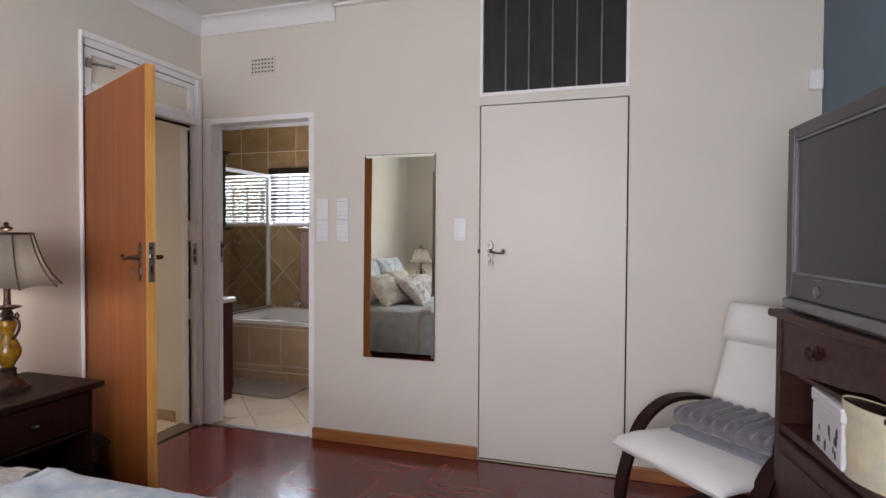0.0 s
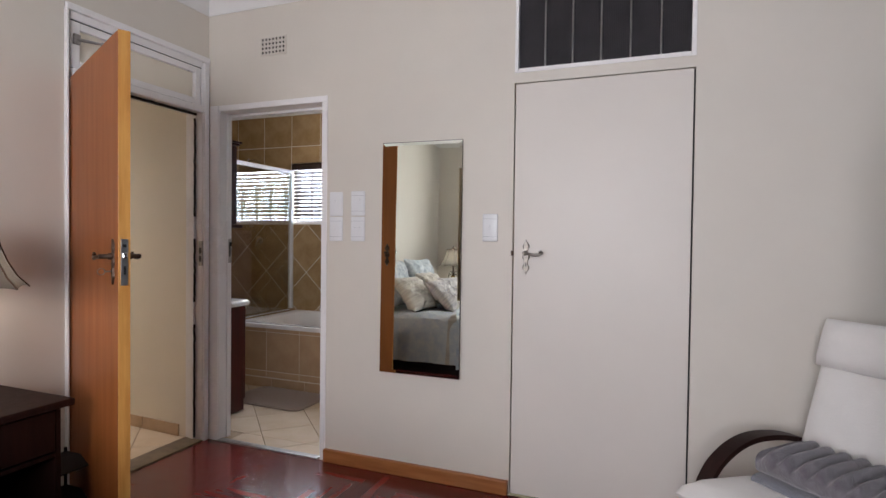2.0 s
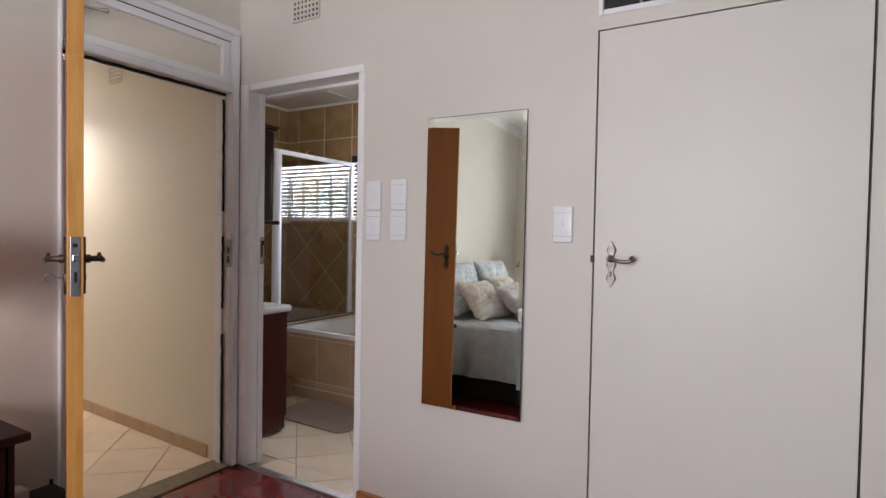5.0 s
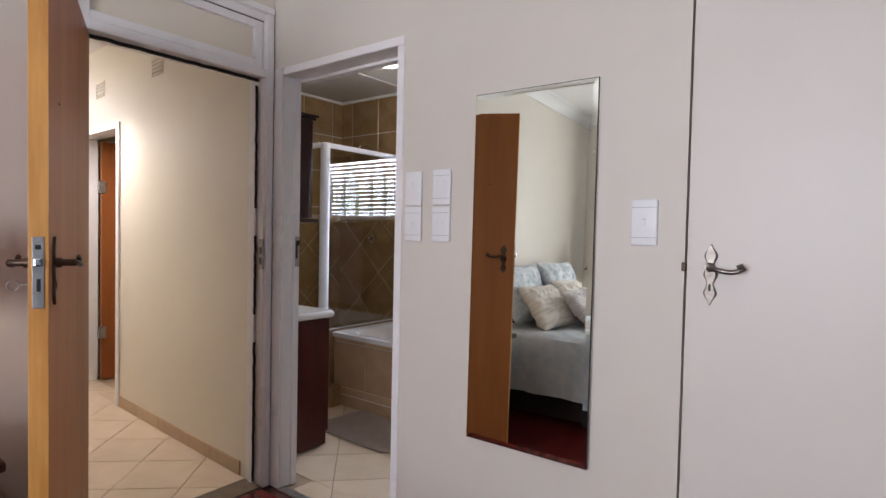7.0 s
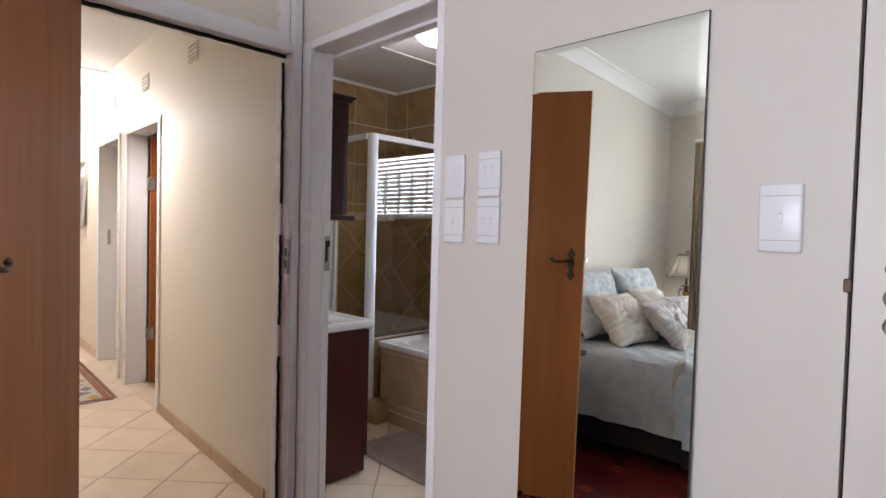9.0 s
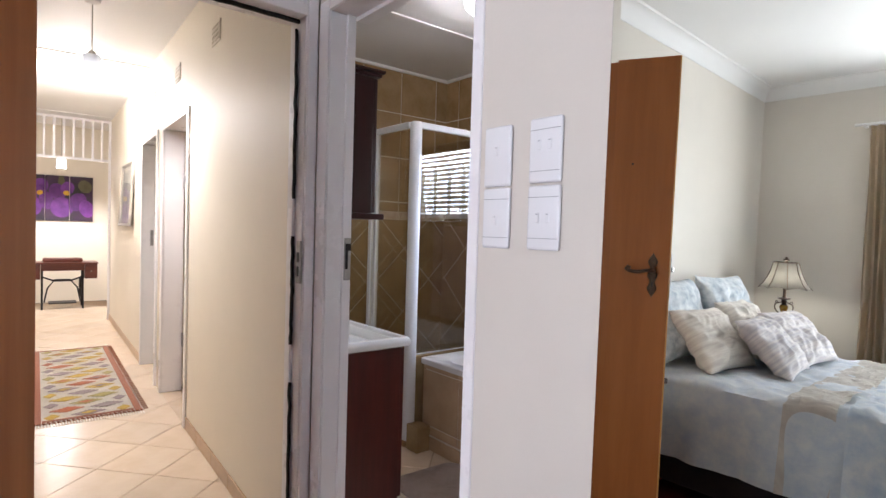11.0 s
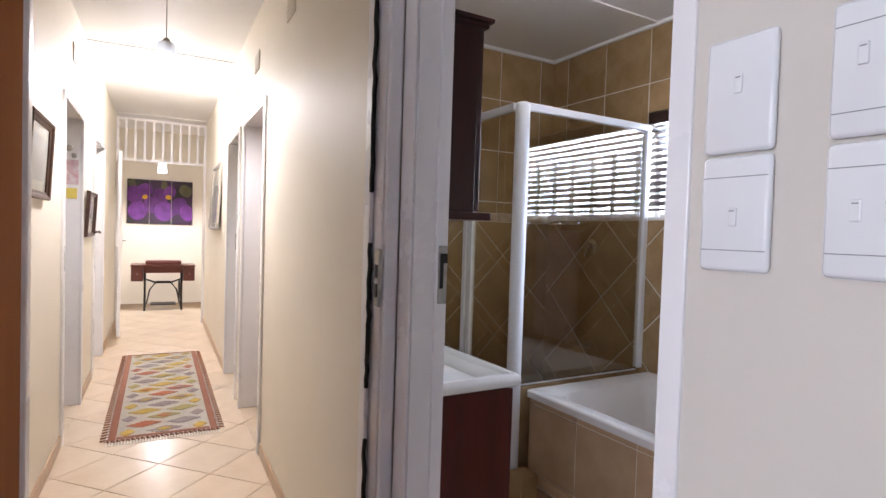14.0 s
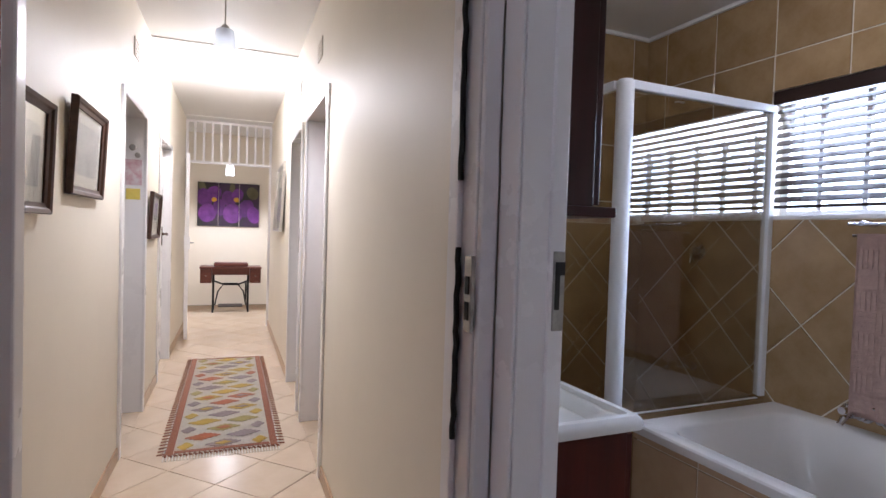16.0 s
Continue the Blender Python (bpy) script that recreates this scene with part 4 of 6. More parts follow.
# bedside tables and lamps
def bedside_table(m, label):
    t = thing("bedside_table", label, "bedside table", m, "bedside tables")
    part("tabletop", boxes((-0.235, -0.30, 0.612, 0.245, 0.30, 0.640), bevel=0.006), DARKWOOD, t)
    part("body", boxes((-0.225, -0.27, 0.22, 0.205, -0.25, 0.611), (-0.225, 0.25, 0.22, 0.205, 0.27, 0.611), (-0.225, -0.25, 0.22, -0.205, 0.25, 0.611), (-0.205, -0.25, 0.22, 0.205, 0.25, 0.24), (-0.205, -0.25, 0.42, 0.205, 0.25, 0.435), bevel=0.002), DARKWOOD, t)
    d = part("drawer", boxes((0.16, -0.245, 0.445, 0.212, 0.245, 0.60), bevel=0.004), DARKWOOD, t)
    part("knob", lathe(bmesh.new(), [(0.006, 0), (0.006, 0.014), (0.015, 0.02), (0.012, 0.03), (0.003, 0.033)], 14, pose(0.212, 0, 0.525, 0, 90, 0)), PEWTER, d, smooth=40)
    for x in (-0.205, 0.185):
        for y in (-0.25, 0.25):
            part("leg", boxes((x - 0.02, y - 0.02, 0, x + 0.02, y + 0.02, 0.219), bevel=0.004), DARKWOOD, t)
    return t


SHADE = mat("bronze_satin_shade", (0.048, 0.039, 0.033), 0.36, vary=0.15, scale=25, bump=0.15, bscale=200, sheen=0.1)
see_through(SHADE, (0.70, 0.64, 0.56), 0.09)
AMBER = mat("amber_crackle_glass", (0.50, 0.27, 0.02), 0.12, second=(0.22, 0.10, 0.01), scale=28, bump=0.4, bscale=60, transmission=0.35, coat=0.5)


def bedside_lamp(m, label):
    l = thing("bedside_lamp", label, "lamp", m, "bedside lamps")
    bm = lathe(bmesh.new(), [(0.085, 0), (0.085, 0.012), (0.07, 0.02), (0.062, 0.04), (0.036, 0.06), (0.03, 0.085), (0.034, 0.095), (0.022, 0.105)], 8)
    part("base", bm, BRONZE, l, "dark bronze eight-sided foot", 30)
    part("vase", lathe(bmesh.new(), [(0.022, 0.105), (0.030, 0.12), (0.048, 0.15), (0.052, 0.175), (0.044, 0.205), (0.027, 0.24), (0.024, 0.255), (0.034, 0.285), (0.036, 0.300), (0.028, 0.315)], 20), AMBER, l, "amber crackled glass vase", 50)
    part("stem", lathe(bmesh.new(), [(0.028, 0.315), (0.018, 0.325), (0.024, 0.345), (0.016, 0.36), (0.052, 0.372), (0.054, 0.378), (0.016, 0.385), (0.013, 0.40), (0.013, 0.48)], 18), BRONZE, l, smooth=40)
    for s in (-1, 1):
        bm = tube(bmesh.new(), [(s * (0.03 + 0.055 * math.sin(a) * (1 - a / 9)), 0, 0.245 + 0.03 * a / 1.0 - 0.012 * math.cos(a * 1.6)) for a in [k * 0.22 for k in range(16)]], 0.0055, 8)
        tube(bm, [(s * 0.058, 0, 0.325), (s * 0.072, 0, 0.338), (s * 0.062, 0, 0.35), (s * 0.05, 0, 0.34)], 0.005, 8)
        part("scroll_arm", bm, BRONZE, l, "", 50)
    n, rings, bm = 8, [], bmesh.new()
    prof = [(0.098, 0.705), (0.105, 0.68), (0.118, 0.63), (0.140, 0.57), (0.172, 0.51), (0.212, 0.465)]
    for r, z in prof:
        ring = []
        for k in range(n):
            for q in range(4):
                a0, a1 = 2 * math.pi * (k + 0.5) / n, 2 * math.pi * (k + 1.5) / n
                p0, p1 = Vector((r * math.cos(a0), r * math.sin(a0), z)), Vector((r * math.cos(a1), r * math.sin(a1), z))
                p = p0.lerp(p1, q / 4)
                ring.append(bm.verts.new(p + Vector((0, 0, 0.012 * math.sin(q / 4 * math.pi) if z < 0.47 else 0))))
        rings.append(ring)
    for a, b in zip(rings, rings[1:]):
        for k in range(len(a)):
            bm.faces.new((a[k], a[(k + 1) % len(a)], b[(k + 1) % len(a)], b[k]))
    shade = part("shade", bm, SHADE, l, "bronze satin bell shade with ribs", 60)
    for k in range(n):
        a = 2 * math.pi * (k + 0.5) / n
        part("rib", tube(bmesh.new(), [((r + 0.002) * math.cos(a), (r + 0.002) * math.sin(a), z) for r, z in prof], 0.0035, 6), BRONZE, shade, smooth=50)
    bm = lathe(bmesh.new(), [(0.102, 0.700), (0.104, 0.708), (0.098, 0.712)], 24, cap=False)
    part("collar", bm, BRONZE, shade, smooth=50)
    part("harp", tube(bmesh.new(), [(0.013 * 1, 0, 0.48), (0.05, 0, 0.55), (0.045, 0, 0.66), (0, 0, 0.715), (-0.045, 0, 0.66), (-0.05, 0, 0.55), (-0.013, 0, 0.48)], 0.003, 6), BRONZE, l, smooth=50)
    part("finial", lathe(bmesh.new(), [(0.006, 0.712), (0.02, 0.72), (0.028, 0.728), (0.022, 0.735), (0.008, 0.742), (0.012, 0.75), (0.004, 0.758)], 16), BRONZE, l, smooth=50)
    bulb = part("bulb", lathe(bmesh.new(), [(0.014, 0.485), (0.016, 0.50), (0.030, 0.535), (0.030, 0.56), (0.015, 0.585), (0.003, 0.59)], 16), glow("lit_lamp_bulb", (1.0, 0.90, 0.72), 12.0), l, "glowing bulb", 50)
    bulb.visible_shadow = False
    return l


bedside_table(pose(-2.308, 1.505, 0), "dark mahogany bedside table beside the open door")
bedside_table(pose(-2.262, -0.92, 0), "dark mahogany bedside table in the far corner")
bedside_lamp(pose(-2.305, 1.56, 0.640) @ Matrix.Scale(0.92, 4), "amber glass bedside lamp with a bronze bell shade, switched on")
bedside_lamp(pose(-2.20, -0.92, 0.640) @ Matrix.Scale(0.84, 4), "amber glass bedside lamp with a bronze bell shade, switched on")
plug = thing("charger_plug", "white plastic charger on its cable beside the bedside table", "charger", pose(-2.43, 1.90, 0.30))
part("case", boxes((-0.045, -0.03, -0.018, 0.03, 0.04, 0.02), bevel=0.006), PLASTIC, plug)
part("cable", tube(bmesh.new(), [(-0.02, 0.03, 0.0), (0.0, 0.08, -0.07), (-0.02, 0.04, -0.18), (0.01, 0.09, -0.29)], 0.003, 6), BLACK, plug, smooth=50)
rack = thing("shoe_rack", "low dark metal rack on the floor behind the door", "rack", pose(-2.36, 1.93, 0))
for x in (-0.11, 0.11):
    for y in (-0.11, 0.11):
        part("post", tube(bmesh.new(), [(x, y, 0), (x, y, 0.30)], 0.007, 8), BLACK, rack, smooth=50)
for z in (0.12, 0.275):
    part("shelf", boxes((-0.12, -0.12, z, 0.12, 0.12, z + 0.006), bevel=0.002), BLACK, rack)

# bed
LINEN = mat("pale_blue_grey_quilt", (0.68, 0.74, 0.83), 0.85, second=(0.88, 0.89, 0.90), scale=14, bump=1.0, bscale=16, sheen=0.3)
FLORAL = mat("grey_blue_floral_cotton", (0.70, 0.72, 0.73), 0.85, second=(0.34, 0.40, 0.45), scale=17, bump=0.3, bscale=120, sheen=0.2)
CREAM = mat("cream_cotton", (0.78, 0.73, 0.65), 0.85, second=(0.58, 0.52, 0.46), scale=3, stretch=(1.5, 16, 1.5), bump=0.9, bscale=12, sheen=0.2)
PINKISH = mat("blush_striped_cotton", (0.74, 0.68, 0.64), 0.85, second=(0.44, 0.42, 0.45), scale=3, stretch=(1.2, 18, 1.2), bump=0.9, bscale=12, sheen=0.2)
THROW = mat("crumpled_blue_floral_throw", (0.58, 0.67, 0.78), 0.85, second=(0.86, 0.87, 0.88), scale=13, bump=1.0, bscale=22, sheen=0.3)
bed = thing("bed", "double bed with a dark base and a pale blue-grey quilt", "bed")
BX, BXF, BYN, BYS, BZ = -2.40, -0.46, 1.045, -0.52, 0.60
part("base", boxes((BX, BYS + 0.04, 0.05, BXF - 0.03, BYN - 0.04, 0.34), bevel=0.01), mat("dark_bed_base_cloth", (0.02, 0.015, 0.016), 0.9, vary=0.3, scale=20), bed)
for x in (BX + 0.1, BXF - 0.15):
    for y in (BYS + 0.15, BYN - 0.15):
        part("leg", boxes((x - 0.03, y - 0.03, 0, x + 0.03, y + 0.03, 0.05)), BLACK, bed)
part("mattress", boxes((BX, BYS + 0.02, 0.34, BXF - 0.02, BYN - 0.02, BZ - 0.015), bevel=0.04), LINEN, bed)
part("headboard", boxes((-2.475, BYS - 0.03, 0.25, -2.425, BYN + 0.03, 1.02), bevel=0.015), DARKWOOD, bed)


def drape(x0, x1, y0, y1, ztop, hem, seed, lift=0.0):
    """Cloth over the bed's top with both sides hanging to hem."""
    w, h = y1 - y0, ztop - hem
    def f(u, v):
        x = x0 + (x1 - x0) * u
        s = v * (w + 2 * h)
        fold = 0.026 * math.sin(x * 9 + 2 * wavy(x * 2, seed, 1)) + 0.022 * wavy(x * 7, v * 3, seed)
        if s < h:
            k = 1 - s / h
            p = Vector((x, y1 + 0.012 + abs(fold) * k * 1.2 + 0.03 * k, ztop - h * k))
        elif s < h + w:
            t = (s - h) / w
            edge = min(t, 1 - t)
            p = Vector((x, y1 - w * t, ztop + 0.020 * wavy(x * 4, t * 5, seed) + 0.034 * (0.5 - abs(wavy(x * 6 + t * 8, t * 7 - x * 5, seed))) + 0.016 * (0.5 - abs(wavy(x * 15 - t * 9, t * 16 + x * 9, seed + 4))) - 0.02 * max(0, 1 - edge / 0.03) ** 2))
        else:
            k = (s - h - w) / h
            p = Vector((x, y0 - 0.012 - abs(fold) * k * 1.2 - 0.03 * k, ztop - h * k))
        p.z += lift
        return p
    bm = grid_cloth(bmesh.new(), 90, 110, f)
    bmesh.ops.solidify(bm, geom=bm.faces[:], thickness=0.012)
    return bm


quilt = part("quilt", drape(BX + 0.02, BXF, BYS, BYN, BZ + 0.012, 0.22, 3.1), LINEN, bed, "pale blue-grey quilt hanging down both sides", 60)
part("turned_edge", drape(-1.60, -1.40, BYS, BYN, BZ + 0.026, 0.22, 5.0), CREAM, bed, "pale turned-back sheet edge", 60)
throw = thing("throw", "crumpled blue floral throw across the foot of the bed", "throw")
part("cloth", drape(-1.36, -0.66, BYS - 0.012, BYN + 0.012, BZ + 0.030, 0.20, 8.0), THROW, throw, "", 60)


def pillow(m, w, h, thick, material, label, seed):
    p = thing("pillow", label, "pillow", m, "pillows on the bed")
    def side(sg):
        def f(u, v):
            a, b = 2 * u - 1, 2 * v - 1
            e = max(0.0, (1 - a ** 4) * (1 - b ** 4)) ** 0.55
            pinch = 1 - 0.07 * (1 - abs(a)) - 0.0
            wr = 0.028 * wavy(a * 3 + seed, b * 3, sg) * e - 0.026 * abs(wavy(a * 4 + b * 2, b * 3 + seed, sg)) * e - 0.006 * abs(wavy(a * 9 - b * 4, b * 8 + seed, sg + 3)) * e
            return Vector((a * w / 2 * (1 - 0.06 * (1 - b * b)), b * h / 2 * (1 - 0.08 * (1 - a * a)), sg * (thick / 2 * e) + sg * wr))
        return f
    bm = bmesh.new()
    grid_cloth(bm, 52, 40, side(1))
    grid_cloth(bm, 52, 40, side(-1))
    bmesh.ops.remove_doubles(bm, verts=bm.verts[:], dist=0.002)
    part("cover", bm, material, p, "", 80)
    return p


def lean(x, y, z, tilt, turn):
    """A pillow stood on its edge, leaning back towards the headboard."""
    return pose(x, y, z, 0, 0, turn) @ pose(0, 0, 0, 0, 90 - tilt, 0) @ pose(0, 0, 0, 0, 0, 90)


for y, z, mtl, s in ((0.64, 0.88, FLORAL, 1.0), (-0.10, 0.90, FLORAL, 2.0)):
    pillow(lean(-2.29, y, z, 22, 3 * s - 4), 0.66, 0.48, 0.16, mtl, "plump grey floral pillow leaning on the headboard", s)
for y, z, mtl, s, tx in ((0.66, 0.79, CREAM, 3.0, 4), (0.12, 0.82, CREAM, 4.0, -3)):
    pillow(lean(-2.08, y, z, 40, tx), 0.52, 0.40, 0.16, mtl, "plump cream cotton pillow", s)
for y, z, mtl, s, tx in ((0.38, 0.765, PINKISH, 5.0, -6), (-0.06, 0.78, PINKISH, 6.0, 5)):
    pillow(lean(-1.86, y, z, 46, tx), 0.50, 0.40, 0.15, mtl, "blush striped cotton pillow with soft creases", s)

# bedroom window and curtains, seen in the mirror
swin = thing("window_3", "white framed bedroom window", "window", kind="structure")
part("window_frame", boxes((-1.45, YK - 0.08, 0.9, -1.40, YK - 0.04, 2.2), (0.50, YK - 0.08, 0.9, 0.55, YK - 0.04, 2.2), (-1.40, YK - 0.08, 0.9, 0.50, YK - 0.04, 0.94), (-1.40, YK - 0.08, 2.16, 0.50, YK - 0.04, 2.2), (-0.47, YK - 0.08, 0.94, -0.43, YK - 0.04, 2.16), bevel=0.003), GLOSS_WHITE, swin)
pn = part("pane", boxes((-1.40, YK - 0.062, 0.94, 0.50, YK - 0.058, 2.16)), GLASS, swin)
pn.visible_shadow = False
CURTAIN = mat("cream_striped_curtain", (0.70, 0.61, 0.47), 0.8, second=(0.60, 0.50, 0.38), scale=2, stretch=(6, 6, 0.4), bump=0.2, bscale=150, sheen=0.2)
see_through(CURTAIN, (0.72, 0.60, 0.42), 0.35)


def curtain(x0, x1):
    c = thing("curtain", "cream striped cloth curtain hanging in folds", "curtain", pose(0, YK + 0.10, 0), "bedroom curtains")
    bm = grid_cloth(bmesh.new(), 90, 24, lambda u, v: Vector((x0 + (x1 - x0) * u + 0.02 * wavy(u * 5, v * 2, 4), 0.045 * math.sin(u * 9 * 2 * math.pi) * (0.55 + 0.45 * v) + 0.012 * wavy(u * 8, v * 4, 9), 2.30 - 2.24 * v)))
    bmesh.ops.solidify(bm, geom=bm.faces[:], thickness=0.004)
    part("cloth", bm, CURTAIN, c, "", 70)


curtain(-1.80, -1.36)
curtain(0.46, 0.90)
rod = thing("curtain_rod", "plain white curtain rod above the bedroom window", "curtain rod", pose(0, YK + 0.10, 2.315))
part("rod", tube(bmesh.new(), [(-1.90, 0, 0), (1.0, 0, 0)], 0.012, 10), GLOSS_WHITE, rod, smooth=50)
for x in (-1.84, 0.94):
    part("bracket", boxes((x - 0.01, -0.10, -0.012, x + 0.01, 0.0, 0.012), bevel=0.003), GLOSS_WHITE, rod)

# chest with the television, and what stands in it
CHEST = Matrix.Translation((0.636, 2.09, 0)) @ pose(0, 0, 0, 0, 0, 7) @ Matrix.Diagonal((1, 1, 1.042, 1))
# local: x from the front back to the wall, y from the far end (0) towards the camera (negative)
chest = thing("tv_chest", "dark mahogany chest with a shaped apron, open shelf and drawers", "chest", CHEST)
CW, CD = 1.15, 0.27
part("top", boxes((-0.022, -CW - 0.02, 0.975, CD, 0.022, 1.0), bevel=0.007), CHESTWOOD, chest)
part("side", boxes((0.0, -0.03, 0.0, CD - 0.02, 0.0, 0.974), bevel=0.003), CHESTWOOD, chest)
part("side", boxes((0.0, -CW, 0.0, CD - 0.02, -CW + 0.03, 0.974), bevel=0.003), CHESTWOOD, chest)
part("back", boxes((CD - 0.02, -CW, 0.02, CD, 0.0, 0.974)), CHESTWOOD, chest)
part("shelf", boxes((0.005, -CW + 0.03, 0.605, CD - 0.02, -0.03, 0.63), bevel=0.003), CHESTWOOD, chest)
part("shelf", boxes((0.02, -CW + 0.03, 0.80, CD - 0.02, -0.03, 0.815), bevel=0.003), CHESTWOOD, chest)
bm = bmesh.new()
n = 24
fr = [[bm.verts.new((x, -0.03 - (CW - 0.06) * k / n, z)) for x, z in ((0.006, 0.972), (0.006, 0.80 + 0.045 * math.sin(k / n * math.pi) + 0.02 * math.exp(-((k / n - 0.5) * 12) ** 2)), (0.022, 0.80 + 0.045 * math.sin(k / n * math.pi) + 0.02 * math.exp(-((k / n - 0.5) * 12) ** 2)), (0.022, 0.972))] for k in range(n + 1)]
for a, b in zip(fr, fr[1:]):
    for k in range(4):
        bm.faces.new((a[k], a[(k + 1) % 4], b[(k + 1) % 4], b[k]))
bm.faces.new(fr[0]), bm.faces.new(fr[-1][::-1])
apron = part("apron_drawer", bm, CHESTWOOD, chest, "shaped apron front")
for y in (-0.27, -0.88):
    part("round_knob", lathe(bmesh.new(), [(0.022, 0), (0.024, 0.004), (0.008, 0.010), (0.010, 0.016), (0.019, 0.020), (0.017, 0.030), (0.004, 0.034)], 18, pose(0.006, y, 0.905, 0, -90, 0)), CHESTWOOD, apron, smooth=40)
for y0, y1 in ((-0.56, -0.035), (-1.115, -0.59)):
    for z0, z1 in ((0.30, 0.595), (0.05, 0.29)):
        d = part("drawer", boxes((-0.006, y0, z0, 0.03, y1, z1), bevel=0.006), CHESTWOOD, chest)
        part("drawer_panel", boxes((-0.011, y0 + 0.045, z0 + 0.045, -0.005, y1 - 0.045, z1 - 0.045), bevel=0.004), CHESTWOOD, d)
        part("knob", lathe(bmesh.new(), [(0.008, 0), (0.006, 0.012), (0.016, 0.02), (0.012, 0.03), (0.003, 0.033)], 14, pose(-0.011, (y0 + y1) / 2, (z0 + z1) / 2, 0, -90, 0)), CHESTWOOD, d, smooth=40)
TVGREY = mat("dark_grey_tv_plastic", (0.055, 0.05, 0.055), 0.36, vary=0.1, scale=20)
TVSILVER = mat("silver_tv_plastic", (0.17, 0.165, 0.18), 0.3, 0.5, vary=0.1, scale=20)
SCREEN = mat("dark_tv_screen", (0.012, 0.011, 0.014), 0.10, vary=0.1, scale=2)
tv = thing("television", "dark grey flat television with a silver lower edge on the chest", "television", Matrix.Translation((0.655, 2.07, 1.043)) @ pose(0, 0, 0, 0, 0, 6))
TW, TH = 0.96, 0.615
bm = boxes((0, -TW, 0.045, 0.05, -TW + 0.045, TH), (0, -0.045, 0.045, 0.05, 0, TH), (0, -TW + 0.045, TH - 0.045, 0.05, -0.045, TH), (0, -TW + 0.045, 0.045, 0.05, -0.045, 0.125), bevel=0.006)
part("bezel", bm, TVGREY, tv)
part("screen", boxes((0.010, -TW + 0.04, 0.12, 0.03, -0.04, TH - 0.04)), SCREEN, tv, "dark glossy screen")
part("inner_trim", boxes((0.004, -TW + 0.045, 0.125, 0.012, -TW + 0.053, TH - 0.045), (0.004, -0.053, 0.125, 0.012, -0.045, TH - 0.045), (0.004, -TW + 0.053, TH - 0.053, 0.012, -0.053, TH - 0.045), (0.004, -TW + 0.053, 0.125, 0.012, -0.053, 0.133)), TVSILVER, tv)
part("lower_edge", boxes((-0.012, -TW + 0.005, 0.008, 0.05, -0.005, 0.044), bevel=0.008), TVSILVER, tv, "silver plastic strip")
part("casing", boxes((0.05, -TW + 0.06, 0.06, 0.13, -0.06, TH - 0.05), bevel=0.02), TVGREY, tv)
part("stand", boxes((0.0, -TW + 0.25, 0.0, 0.16, -0.25, 0.03), bevel=0.006), TVGREY, tv)
part("power_button", lathe(bmesh.new(), [(0.017, 0), (0.017, 0.006), (0.012, 0.009)], 20, pose(0.0, -0.235, 0.083, 0, -90, 0)), TVSILVER, tv, smooth=40)
part("badge", boxes((-0.001, -0.26, 0.115, 0.001, -0.205, 0.119)), TVSILVER, tv)
TIN = mat("white_printed_tin", (0.66, 0.65, 0.68), 0.3, vary=0.06, scale=10)
INK = mat("black_print", (0.03, 0.03, 0.03), 0.5, vary=0.1, scale=30)
tin = thing("storage_tin", "white printed tin box with a dark pattern and a lid", "tin", CHEST @ pose(0.03, -0.20, 0.63, 0, 0, -8))
part("box", boxes((0, -0.24, 0, 0.16, 0, 0.125), bevel=0.005), TIN, tin)
lid = part("lid", boxes((-0.004, -0.244, 0.126, 0.164, 0.004, 0.165), bevel=0.006), TIN, tin)
rng = random.Random(4)
for k in range(14):
    y, z, s = -0.02 - 0.2 * rng.random(), 0.02 + 0.08 * rng.random(), 0.004 + 0.007 * rng.random()
    part("print_spot", lathe(bmesh.new(), [(s, 0), (s, 0.0012)], 10, pose(0.0004, y, z, 0, -90, 0) @ Matrix.Diagonal((1.6, 0.8, 1, 1))), INK, tin)
for k in range(5):
    part("print_stroke", boxes((0.02 + 0.025 * k, -0.20 + 0.02 * k, 0.1650, 0.034 + 0.025 * k, -0.06 + 0.01 * k, 0.1662)), INK, lid)
PAPER = mat("yellowed_patterned_paper", (0.62, 0.55, 0.36), 0.7, second=(0.48, 0.46, 0.36), scale=22, bump=0.2, bscale=80)
bag = thing("paper_bag", "creased cream patterned paper bag on the shelf", "bag", CHEST @ pose(-0.004, -0.50, 0.63, 0, 0, 5))
bm = grid_cloth(bmesh.new(), 24, 12, lambda u, v: Vector(((0.07 + 0.065 * math.cos(u * 2 * math.pi)) * (1 - 0.35 * v * v) + 0.008 * wavy(u * 6, v * 5, 2), (0.11 * math.sin(u * 2 * math.pi)) * (1 - 0.05 * v) + 0.008 * wavy(u * 5, v * 6, 8), 0.19 * v)))
bmesh.ops.remove_doubles(bm, verts=bm.verts[:], dist=0.0005)
part("paper", bm, PAPER, bag, "", 40)

# bentwood armchair with a white cushion and a folded blanket
WHITECLOTH = mat("white_cotton_cushion", (0.74, 0.72, 0.70), 0.85, vary=0.06, scale=8, bump=0.35, bscale=160, sheen=0.2)
chair = thing("armchair", "dark bentwood armchair with a white padded cushion", "armchair", pose(0.60, 2.49, 0, 0, 0, 130) @ Matrix.Diagonal((1, 0.86, 1, 1)))
